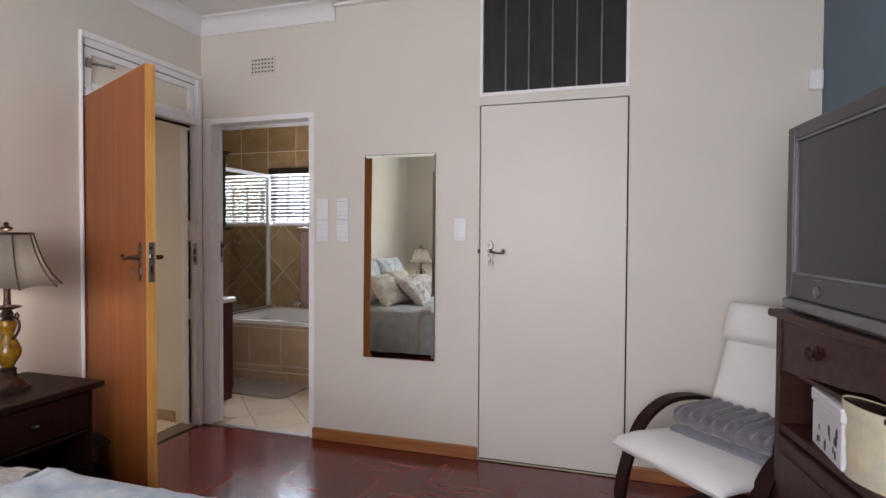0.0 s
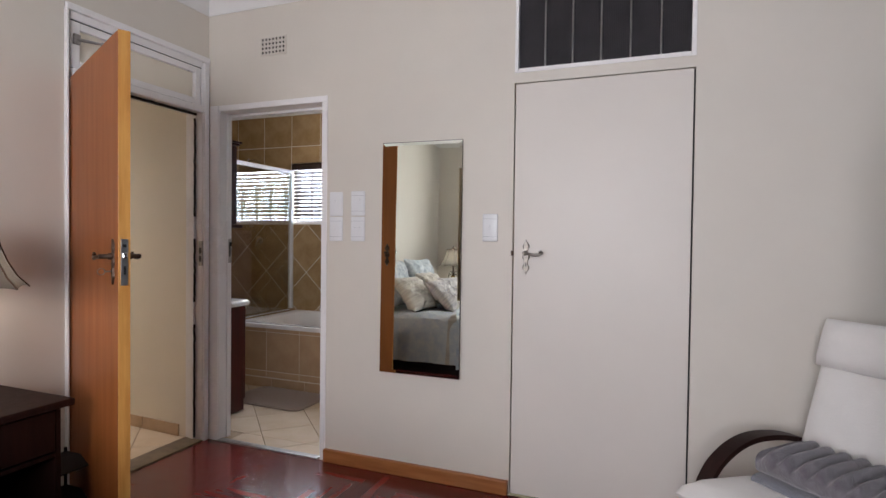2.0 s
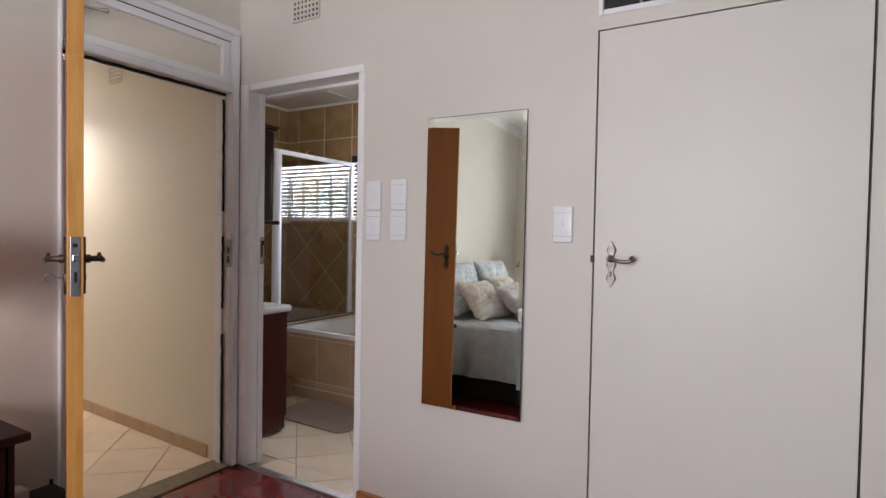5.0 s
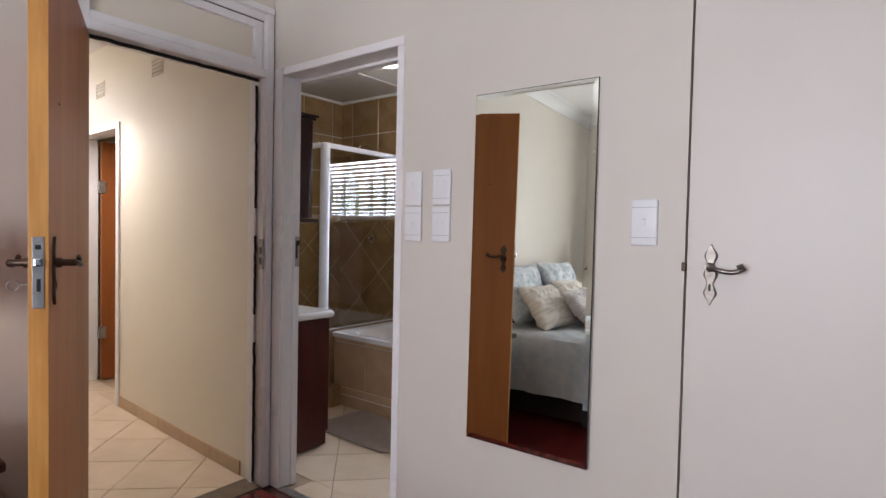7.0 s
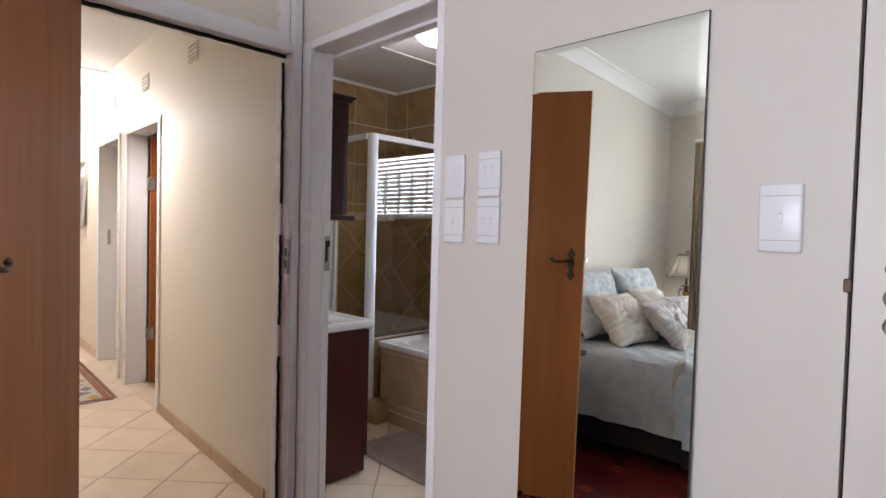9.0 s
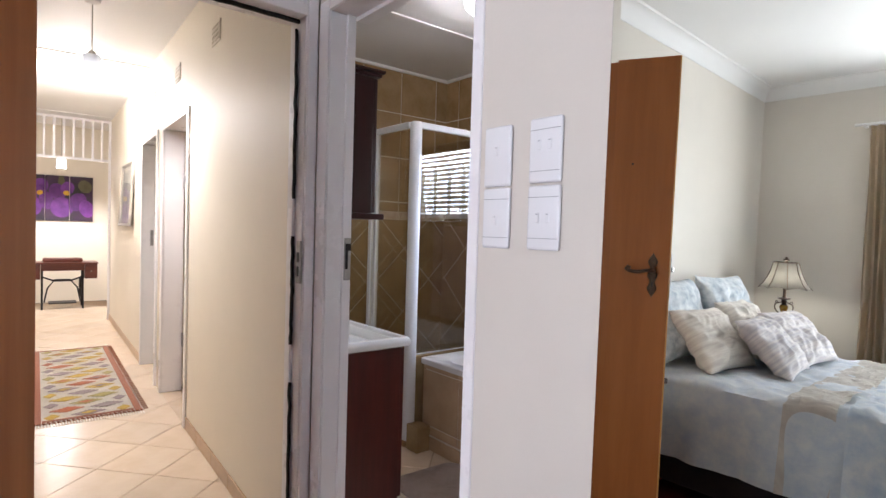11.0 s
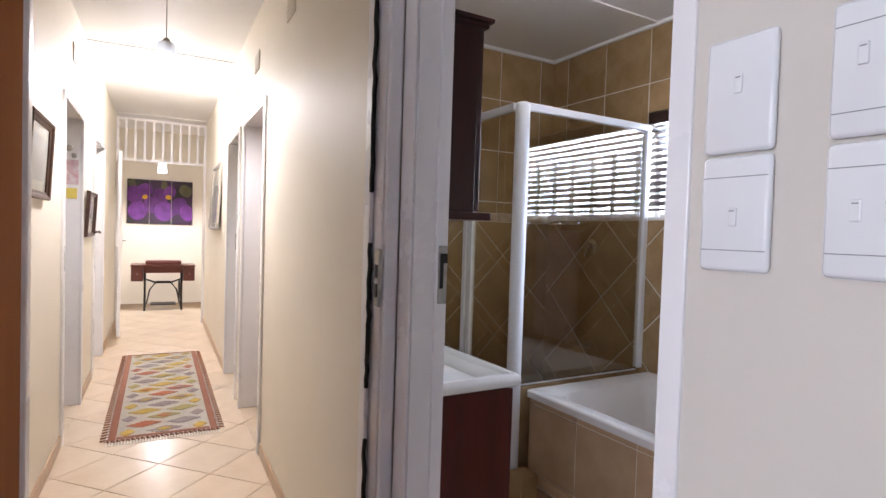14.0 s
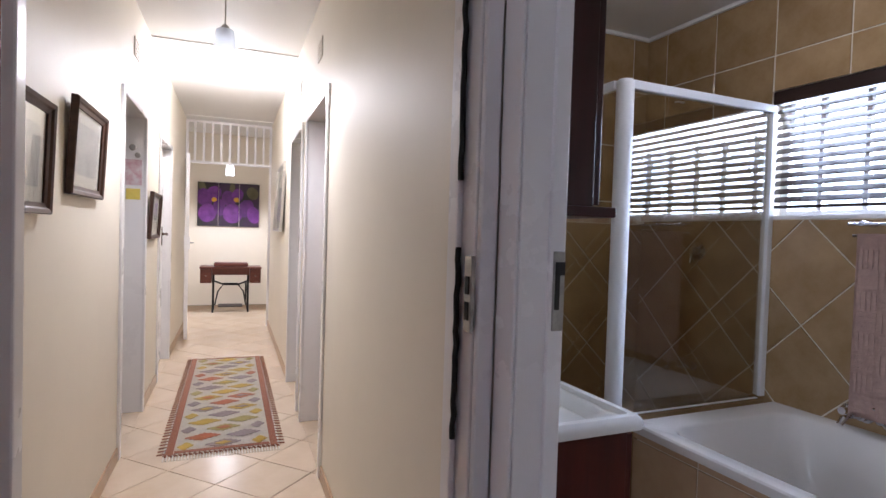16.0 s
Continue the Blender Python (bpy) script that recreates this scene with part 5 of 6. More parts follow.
# local: +y is the way the chair faces, +x its left-hand side
for s in (-1, 1):
    x = s * 0.31
    pts = [(x, -0.38, 0.02), (x, 0.05, 0.018), (x, 0.30, 0.02), (x, 0.375, 0.05), (x, 0.405, 0.12), (x, 0.385, 0.22), (x, 0.335, 0.34), (x, 0.27, 0.44), (x, 0.17, 0.505), (x, 0.05, 0.535), (x, -0.10, 0.53), (x, -0.22, 0.505)]
    fine = []
    for i in range(len(pts) - 1):
        p0, p1, p2, p3 = (Vector(pts[max(0, i - 1)]), Vector(pts[i]), Vector(pts[i + 1]), Vector(pts[min(len(pts) - 1, i + 2)]))
        for q in range(4):
            t = q / 4
            fine.append(0.5 * ((2 * p1) + (p2 - p0) * t + (2 * p0 - 5 * p1 + 4 * p2 - p3) * t * t + (3 * p1 - p0 - 3 * p2 + p3) * t ** 3))
    fine.append(Vector(pts[-1]))
    bm = bmesh.new()
    rings = []
    for i, p in enumerate(fine):
        d = (fine[min(i + 1, len(fine) - 1)] - fine[max(i - 1, 0)]).normalized()
        nrm = Vector((0, -d.z, d.y))
        rings.append([bm.verts.new(p + Vector((a, 0, 0)) + nrm * b) for a, b in ((0.031, 0.010), (-0.031, 0.010), (-0.031, -0.010), (0.031, -0.010))])
    for a, b in zip(rings, rings[1:]):
        for k in range(4):
            bm.faces.new((a[k], a[(k + 1) % 4], b[(k + 1) % 4], b[k]))
    bm.faces.new(rings[0]), bm.faces.new(rings[-1][::-1])
    part("side_frame", bm, DARKWOOD, chair, "dark bent laminated side", 40)
    part("back_post", tube(bmesh.new(), [(s * 0.26, 0.30, 0.33), (s * 0.26, -0.16, 0.30), (s * 0.26, -0.25, 0.38), (s * 0.26, -0.42, 0.93)], 0.02, 8, flat=(0.011, 0.02)), DARKWOOD, chair, "", 40)
for y, z in ((0.27, 0.315), (-0.14, 0.285), (-0.30, 0.55), (-0.40, 0.86)):
    part("cross_rail", boxes((-0.30, y - 0.012, z - 0.025, 0.30, y + 0.012, z + 0.025), bevel=0.004), DARKWOOD, chair)


def pad(path, halfw, thick, seed, puff=0.4):
    """A padded cushion swept along (y, z) points."""
    bm = bmesh.new()
    P = [Vector((0, y, z)) for y, z in path]
    n = len(P)
    rings = []
    for i, p in enumerate(P):
        d = (P[min(i + 1, n - 1)] - P[max(i - 1, 0)]).normalized()
        nrm = Vector((0, -d.z, d.y))
        e = min(1, 0.35 + 0.65 * math.sin(math.pi * min(1, max(0, min(i, n - 1 - i) / 2.0)) / 2))
        ring = []
        for k in range(20):
            a = 2 * math.pi * k / 20
            cx, cz = math.copysign(abs(math.cos(a)) ** 0.45, math.cos(a)), math.copysign(abs(math.sin(a)) ** 0.8, math.sin(a))
            ring.append(bm.verts.new(p + Vector((cx * halfw, 0, 0)) + nrm * (cz * thick / 2 * e + 0.004 * wavy(cx * 4, i * 0.5, seed))))
        rings.append(ring)
    for a, b in zip(rings, rings[1:]):
        for k in range(20):
            bm.faces.new((a[k], a[(k + 1) % 20], b[(k + 1) % 20], b[k]))
    bm.faces.new(rings[0]), bm.faces.new(rings[-1][::-1])
    return bm


part("seat_cushion", pad([(0.49, 0.385), (0.46, 0.40), (0.36, 0.405), (0.16, 0.395), (0.0, 0.38), (-0.12, 0.37), (-0.17, 0.375)], 0.285, 0.085, 1), WHITECLOTH, chair, "white padded seat", 70)
part("back_cushion", pad([(-0.16, 0.40), (-0.19, 0.45), (-0.235, 0.56), (-0.28, 0.68), (-0.325, 0.80), (-0.365, 0.90), (-0.38, 0.935)], 0.285, 0.075, 2), WHITECLOTH, chair, "white padded back", 70)
part("head_cushion", pad([(-0.285, 0.80), (-0.295, 0.83), (-0.325, 0.90), (-0.345, 0.955), (-0.35, 0.975)], 0.288, 0.11, 3), WHITECLOTH, chair, "white head pad", 70)
FUR = mat("grey_ribbed_fleece", (0.11, 0.095, 0.11), 0.95, second=(0.17, 0.155, 0.17), scale=30, bump=1.0, bscale=220, sheen=0.5)
FLEECE = mat("pale_grey_fleece", (0.17, 0.17, 0.20), 0.95, vary=0.2, scale=30, bump=0.8, bscale=220, sheen=0.5)
blanket = thing("folded_blanket", "folded grey ribbed fleece blanket on the chair seat", "blanket", pose(0.60, 2.49, 0, 0, 0, 130) @ pose(-0.03, 0.02, 0.435, -2, 0, 4))
def slab(z0, z1, w, l, rib, seed):
    def f(u, v):
        a = 2 * math.pi * u
        cx, cz = math.copysign(abs(math.cos(a)) ** 0.35, math.cos(a)), math.copysign(abs(math.sin(a)) ** 0.7, math.sin(a))
        x = -w / 2 + w * v
        r = 1 + (rib * math.sin(v * 8 * 2 * math.pi) if cz > -0.5 else 0)
        return Vector((x + 0.006 * wavy(u * 4, v * 3, seed), cx * l / 2 * (1 + 0.02 * wavy(v * 6, seed, 1)), (z0 + z1) / 2 + cz * (z1 - z0) / 2 * r + 0.004 * wavy(v * 5, cx * 2, seed)))
    bm = grid_cloth(bmesh.new(), 28, 72, f)
    bmesh.ops.remove_doubles(bm, verts=bm.verts[:], dist=0.0005)
    return bm
part("under_fold", slab(0.0, 0.035, 0.46, 0.29, 0.03, 2), FLEECE, blanket, "smooth pale fold", 70)
part("upper_fold", slab(0.034, 0.115, 0.44, 0.27, 0.38, 6), FUR, blanket, "plush ribbed fold", 70)


# ---- hall things ----
def picture_frame(m, w, h, rail, wood, label, inner, art):
    """A framed picture facing +y in its own axes, hung at its middle."""
    p = thing("picture_frame", label, "picture", m, "hall pictures")
    bm = bmesh.new()
    prof = [(0, 0.0), (0, 0.020), (0.004, 0.026), (rail * 0.45, 0.022), (rail * 0.6, 0.015), (rail, 0.011), (rail, 0.0)]
    corners = ((-1, -1), (1, -1), (1, 1), (-1, 1))
    rings = [[bm.verts.new((sx * (w / 2 - d), y, sz * (h / 2 - d))) for d, y in prof] for sx, sz in corners]
    for i in range(4):
        a, b = rings[i], rings[(i + 1) % 4]
        for k in range(len(prof)):
            j = (k + 1) % len(prof)
            bm.faces.new((a[k], b[k], b[j], a[j]))
    part("frame", bm, wood, p)
    part("mount", boxes((-w / 2 + rail, 0.002, -h / 2 + rail, w / 2 - rail, 0.005, h / 2 - rail)), inner, p)
    part("print", boxes((-w / 2 + rail + 0.05, 0.0052, -h / 2 + rail + 0.045, w / 2 - rail - 0.05, 0.0064, h / 2 - rail - 0.045)), art, p)
    g = part("glazing", boxes((-w / 2 + rail, 0.008, -h / 2 + rail, w / 2 - rail, 0.0095, h / 2 - rail)), GLASS, p)
    g.visible_shadow = False
    return p


FRAMEWOOD = mat("dark_brown_frame_wood", (0.075, 0.032, 0.018), 0.35, vary=0.4, scale=12, stretch=(3, 3, 3))
MOUNT = mat("cream_picture_mount", (0.62, 0.58, 0.50), 0.8, vary=0.04, scale=8)
SKETCH = mat("pale_grey_sketch", (0.52, 0.50, 0.46), 0.8, second=(0.36, 0.34, 0.32), scale=9)
SILVER = mat("silver_frame", (0.55, 0.52, 0.47), 0.35, 0.6, vary=0.2, scale=20)
picture_frame(HALL @ pose(-3.47, YL + 0.012, 1.47, -2, 0, 0), 0.44, 0.345, 0.035, FRAMEWOOD, "small drawing in a dark brown wooden frame on the hall wall", MOUNT, SKETCH)
picture_frame(HALL @ pose(-4.18, YL + 0.012, 1.555, -3, 0, 0), 0.50, 0.355, 0.035, FRAMEWOOD, "small drawing in a dark brown frame tilted off the wall", MOUNT, SKETCH)
picture_frame(HALL @ pose(-6.18, YL + 0.012, 1.34, -3, 0, 0), 0.50, 0.335, 0.028, FRAMEWOOD, "small drawing in a brown wooden frame between two doorways", MOUNT, SKETCH)
picture_frame(HALL @ pose(-7.30, YR - 0.012, 1.57, 3, 0, 180), 0.85, 0.65, 0.03, SILVER, "pale print in a thin silver frame on the hall wall", MOUNT, SKETCH)

note = thing("pinned_note", "small pink and white print stuck on the door jamb", "note", HALL @ pose(-5.795, YL - 0.07, 1.62))
part("sheet", boxes((0, -0.055, -0.085, 0.002, 0.055, 0.085)), mat("pink_flower_print", (0.62, 0.36, 0.40), 0.6, second=(0.75, 0.68, 0.68), scale=24), note)
note2 = thing("yellow_note", "small yellow paper note stuck on the door jamb", "note", HALL @ pose(-5.795, YL - 0.065, 1.475))
part("sheet", boxes((0, -0.042, -0.036, 0.002, 0.042, 0.036)), mat("yellow_paper", (0.72, 0.58, 0.12), 0.6, vary=0.1, scale=20), note2)
note3 = thing("grey_magnet", "two small grey round stickers on the door jamb", "sticker", HALL @ pose(-5.795, YL - 0.06, 1.765))
part("disc", lathe(bmesh.new(), [(0.022, 0), (0.022, 0.004), (0.016, 0.006)], 14, pose(0, -0.01, 0.02, 0, 90, 0)), SILVER, note3)
part("disc", lathe(bmesh.new(), [(0.018, 0), (0.018, 0.004), (0.012, 0.006)], 14, pose(0, 0.02, -0.03, 0, 90, 0)), SILVER, note3)

# pendants
def pendant(m, drop, shade_mat, lit, label):
    p = thing("pendant_lamp", label, "lamp", m, "hall pendants")
    part("ceiling_rose", lathe(bmesh.new(), [(0.045, 0), (0.042, -0.02), (0.012, -0.035)], 18), CEIL, p, smooth=40)
    part("cord", tube(bmesh.new(), [(0, 0, -0.03), (0, 0, -drop)], 0.0035, 6), SILVER, p, smooth=50)
    part("holder", lathe(bmesh.new(), [(0.012, -drop + 0.02), (0.02, -drop + 0.01), (0.022, -drop - 0.045), (0.016, -drop - 0.05)], 14), SILVER, p, smooth=40)
    s = part("glass_shade", lathe(bmesh.new(), [(0.02, -drop - 0.005), (0.042, -drop - 0.006), (0.046, -drop - 0.02), (0.058, -drop - 0.155), (0.056, -drop - 0.155), (0.043, -drop - 0.018), (0.02, -drop - 0.010)], 24, cap=False), shade_mat, p, "tapered glass shade", 40)
    s.visible_shadow = False
    b = part("bulb", lathe(bmesh.new(), [(0.013, -drop - 0.05), (0.022, -drop - 0.075), (0.028, -drop - 0.10), (0.020, -drop - 0.125), (0.003, -drop - 0.132)], 16), lit, p, "bulb", 50)
    b.visible_shadow = False
    return p


pendant(HALL @ pose(-4.65, 2.452, HH), 0.325, see_through(mat("frosted_pendant_glass", (0.74, 0.77, 0.80), 0.2, vary=0.06, scale=10), (0.9, 0.92, 0.94), 0.6), glow("lit_pendant_bulb", (1.0, 0.95, 0.88), 3.0), "tapered clear glass pendant lamp on a thin cord in the hall")
pendant(HALL @ pose(-10.0, 2.45, HF), 0.60, glow("lit_opal_shade", (1.0, 0.97, 0.90), 5.0), glow("lit_far_bulb", (1.0, 0.95, 0.88), 5.0), "lit white pendant lamp beyond the hall gate")
spot = thing("ceiling_light", "low round white glass ceiling light glowing in the hall", "lamp", HALL @ pose(-6.55, 2.45, HH))
part("base", lathe(bmesh.new(), [(0.10, -0.0005), (0.10, -0.012), (0.09, -0.016)], 28), CEIL, spot, smooth=40)
sb = part("bowl", lathe(bmesh.new(), [(0.094, -0.014), (0.088, -0.03), (0.06, -0.045), (0.012, -0.05)], 28), glow("lit_hall_glass", (1.0, 0.95, 0.86), 6.0), spot, "glowing glass bowl", 50)
sb.visible_shadow = False

# runner rug with rows of diamonds, dark side bands and fringe
rug = thing("runner_rug", "woven cream runner rug with coloured diamonds and a fringe", "rug", HALL @ pose(-6.12, 2.475, 0, 0, 0, 0.2))
RL, RW = 2.36, 0.62
wool = lambda n, c: mat(n, c, 0.95, vary=0.15, scale=60, bump=0.6, bscale=300, sheen=0.2)
RUG_CREAM = wool("cream_wool", (0.84, 0.80, 0.72))
RUG_COLS = [wool("mustard_wool", (0.56, 0.37, 0.045)), wool("olive_wool", (0.40, 0.33, 0.10)), wool("grey_wool", (0.30, 0.24, 0.235)), wool("rust_wool", (0.42, 0.11, 0.03))]
RUST = wool("rust_band_wool", (0.30, 0.10, 0.045))
bm = grid_cloth(bmesh.new(), 60, 14, lambda u, v: Vector((-RL / 2 + RL * u, -RW / 2 + RW * v, 0.006 + 0.002 * wavy(u * 9, v * 4, 2))))
bmesh.ops.solidify(bm, geom=bm.faces[:], thickness=0.005)
part("weave", bm, RUG_CREAM, rug, "", 60)
for s in (-1, 1):
    part("side_band", boxes((-RL / 2, s * (RW / 2 - 0.052), 0.0085, RL / 2, s * (RW / 2 - 0.012), 0.0105)), RUST, rug, "rust brown band")
    part("end_band", boxes((s * (RL / 2 - 0.05), -RW / 2 + 0.056, 0.0085, s * (RL / 2 - 0.015), RW / 2 - 0.056, 0.0104)), RUST, rug, "rust brown band")
rng = random.Random(11)
rows = 17
for i in range(rows):
    cols = 3 if i % 2 == 0 else 2
    for j in range(cols):
        cx = -RL / 2 + 0.11 + (RL - 0.22) * i / (rows - 1)
        cy = (j - (cols - 1) / 2) * 0.23
        hw, hl = 0.098, 0.066
        if cols == 3 and j != 1:
            cy *= 0.88
            hw = 0.042
        col = RUG_COLS[(0, 2, 1, 0, 2, 3)[(i * 2 + abs(j - (cols - 1) // 2) * 2 + i // 3) % 6]]
        def diamond(k, z):
            bm = bmesh.new()
            pts = []
            for q in range(4):
                a, b = (((1, 0), (0, 1), (-1, 0), (0, -1))[q], ((0, 1), (-1, 0), (0, -1), (1, 0))[q])
                for r in range(4):
                    t = r / 4
                    pts.append((cx + k * hl * (a[0] * (1 - t) + b[0] * t), cy + k * hw * (a[1] * (1 - t) + b[1] * t)))
                    pts.append((cx + k * hl * (a[0] * (1 - t - 0.25) + b[0] * (t + 0.25)), cy + k * hw * (a[1] * (1 - t) + b[1] * t)) if r < 3 else pts[-1])
            pts = [p for n, p in enumerate(pts) if n == 0 or p != pts[n - 1]]
            lo, hi = [bm.verts.new((*p, z)) for p in pts], [bm.verts.new((*p, z + 0.0016)) for p in pts]
            bm.faces.new(hi)
            for q in range(len(pts)):
                bm.faces.new((lo[q], lo[(q + 1) % len(pts)], hi[(q + 1) % len(pts)], hi[q]))
            return bm
        dm = part("diamond", diamond(1.0, 0.0085), col, rug)
        if hw > 0.05 and i % 5 in (1, 4):
            part("diamond_heart", diamond(0.45, 0.0102), RUG_COLS[(RUG_COLS.index(col) + (2 if i % 3 else 3)) % 4], dm)
bm = bmesh.new()
for s in (-1, 1):
    for k in range(40):
        y = -RW / 2 + RW * (k + 0.5) / 40
        tube(bm, [(s * (RL / 2 - 0.005), y, 0.006), (s * (RL / 2 + 0.035), y + 0.006 * wavy(k, s, 1), 0.005), (s * (RL / 2 + 0.07 + 0.014 * wavy(k * 3, s, 4)), y + 0.02 * wavy(k * 2, s, 7), 0.003)], 0.0036, 5)
tagged(part("end_fringe", bm, RUG_CREAM, rug, "cream knotted fringe", 60), kind="stuff")
bm = bmesh.new()
for s in (-1, 1):
    for k in range(48):
        x = -RL / 2 + RL * (k + 0.5) / 48
        tube(bm, [(x, s * (RW / 2 - 0.012), 0.008), (x + 0.004, s * (RW / 2 + 0.03), 0.006)], 0.0042, 5)
tagged(part("side_stitches", bm, RUST, rug, "rust brown side stitching", 60), kind="stuff")

bm = bmesh.new()
for k in range(24):
    y = -RW / 2 + RW * (k + 0.5) / 24
    tube(bm, [(RL / 2 + 0.002, y - 0.007, 0.008), (RL / 2 + 0.022 + 0.008 * wavy(k * 3, 1, 2), y + 0.008, 0.008)], 0.006, 5)
tagged(part("end_knots", bm, RUST, rug, "rust brown knots along the fringe", 60), kind="stuff")

# white steel security gate, open, with bars above
gate = thing("security_gate", "white painted steel security gate open across the hall", "gate", HALL)
GX = -9.10
def bar(a, b, r=0.011, parent=gate, name="bar"):
    return part(name, tube(bmesh.new(), [a, b], r, 8, flat=(r, r)), GLOSS_WHITE, parent)
bar((GX, YL, 2.57), (GX, YR, 2.57), 0.014, name="rail")
bar((GX, YL, 2.07), (GX, YR, 2.07), 0.016, name="rail")
bar((GX, YL + 0.012, 0), (GX, YL + 0.012, 2.57), 0.016, name="post")
bar((GX, YR - 0.012, 0), (GX, YR - 0.012, 2.57), 0.016, name="post")
for k in range(1, 10):
    y = YL + (YR - YL) * k / 10
    bar((GX, y, 2.07), (GX, y, 2.57), 0.012)
gleaf = thing("gate_leaf", "white steel gate leaf folded back against the hall wall", "gate", HALL @ pose(GX + 0.05, YL + 0.03, 0, 0, 0, 4.2))
for a, b in ((0.0, 0.035), (0.945, 0.98)):
    part("stile", boxes((a, -0.018, 0.05, b, 0.018, 2.05), bevel=0.004), GLOSS_WHITE, gleaf)
for z in (0.05, 0.98, 2.015):
    part("rail", boxes((0.0352, -0.017, z, 0.9448, 0.017, z + 0.035), bevel=0.004), GLOSS_WHITE, gleaf)
for k in range(1, 10):
    for z0, z1 in ((0.085, 0.98), (1.015, 2.015)):
        part("bar", tube(bmesh.new(), [(0.035 + 0.091 * k, 0, z0), (0.035 + 0.091 * k, 0, z1)], 0.009, 8), GLOSS_WHITE, gleaf, smooth=50)
part("lock_box", boxes((0.91, -0.03, 1.02, 0.985, 0.03, 1.16), bevel=0.004), GLOSS_WHITE, gleaf)
part("pull", tube(bmesh.new(), [(0.94, 0.03, 1.09), (0.94, 0.06, 1.09), (0.90, 0.065, 1.09)], 0.007, 8), STEEL, gleaf, smooth=50)

# treadle sewing table
sew = thing("sewing_table", "old treadle sewing table with dark wooden top and iron legs", "sewing table", HALL @ pose(-10.52, 2.487, 0))
SEWWOOD = mat("red_brown_table_wood", (0.12, 0.035, 0.022), 0.35, second=(0.075, 0.02, 0.013), scale=4, stretch=(8, 1, 8))
part("tabletop", boxes((-0.22, -0.43, 0.655, 0.22, 0.43, 0.680), bevel=0.005), SEWWOOD, sew)
part("machine_cover", boxes((-0.14, -0.24, 0.681, 0.14, 0.24, 0.735), bevel=0.015), SEWWOOD, sew)
for s in (-1, 1):
    d = part("drawer_box", boxes((-0.19, s * 0.42, 0.44, 0.19, s * 0.265, 0.654), bevel=0.004), SEWWOOD, sew)
    part("drawer_front", boxes((0.191, min(s * 0.41, s * 0.275), 0.455, 0.20, max(s * 0.41, s * 0.275), 0.64), bevel=0.003), SEWWOOD, d)
    part("drawer_knob", lathe(bmesh.new(), [(0.006, 0), (0.012, 0.012), (0.004, 0.018)], 10, pose(0.20, s * 0.342, 0.55, 0, 90, 0)), PEWTER, d, smooth=40)
part("skirt_board", boxes((0.16, -0.26, 0.56, 0.18, 0.26, 0.654), bevel=0.003), SEWWOOD, sew)
IRON = mat("black_cast_iron", (0.018, 0.015, 0.014), 0.45, 0.4, vary=0.3, scale=30)
for s in (-1, 1):
    bm = bmesh.new()
    y = s * 0.245
    tube(bm, [(0.17, y, 0.0), (0.15, y, 0.06), (0.10, y, 0.16), (0.09, y, 0.34), (0.13, y, 0.52), (0.15, y, 0.654)], 0.013, 8)
    tube(bm, [(-0.17, y, 0.0), (-0.15, y, 0.06), (-0.10, y, 0.16), (-0.09, y, 0.34), (-0.13, y, 0.52), (-0.15, y, 0.654)], 0.013, 8)
    tube(bm, [(-0.10, y, 0.16), (0.0, y, 0.24), (0.10, y, 0.16)], 0.009, 8)
    tube(bm, [(-0.10, y, 0.40), (0.0, y, 0.30), (0.10, y, 0.40)], 0.009, 8)
    part("iron_leg", bm, IRON, sew, "curved cast iron leg", 50)
bm = bmesh.new()
tube(bm, [(0.0, -0.245, 0.46), (0.0, -0.10, 0.40), (0.0, 0.10, 0.40), (0.0, 0.245, 0.46)], 0.012, 8)
tube(bm, [(0.02, -0.22, 0.09), (0.02, -0.18, 0.30), (0.02, -0.09, 0.42), (0.02, 0.09, 0.42), (0.02, 0.18, 0.30), (0.02, 0.22, 0.09)], 0.010, 8)
part("iron_brace", bm, IRON, sew, "", 50)
part("treadle", boxes((-0.13, -0.17, 0.075, 0.13, 0.17, 0.092), bevel=0.004), IRON, sew)
bm = bmesh.new()
tube(bm, [(0.06 + 0.0, 0.21 , 0.30 + 0.0)] * 1 + [(0.15 * math.cos(a), 0.215, 0.30 + 0.15 * math.sin(a)) for a in [k * math.pi / 12 for k in range(25)]], 0.009, 6)
part("drive_wheel", bm, IRON, sew, "", 50)

# three-panel flower picture: petals are raised paint shapes
art = thing("flower_triptych", "three-panel canvas of purple flowers on the end wall", "painting", HALL @ pose(XE + 0.004, 2.432, 1.63))
CANVAS = mat("dark_plum_canvas", (0.045, 0.012, 0.055), 0.6, second=(0.02, 0.02, 0.014), scale=5)
PETALS = [mat("violet_paint", (0.21, 0.045, 0.31), 0.55, second=(0.10, 0.016, 0.17), scale=9), mat("deep_violet_paint", (0.075, 0.012, 0.13), 0.55, second=(0.15, 0.03, 0.23), scale=9)]
YELLOW = mat("yellow_paint", (0.75, 0.42, 0.03), 0.55, vary=0.2, scale=30)
LEAFP = mat("muted_green_paint", (0.12, 0.11, 0.05), 0.6, vary=0.3, scale=12)
AW, AH = 0.94, 0.70
panels = []
for k in range(3):
    y0 = -AW / 2 + k * (AW / 3)
    panels.append(part("canvas", boxes((0, y0 + 0.004, -AH / 2, 0.025, y0 + AW / 3 - 0.004, AH / 2), bevel=0.003), CANVAS, art))


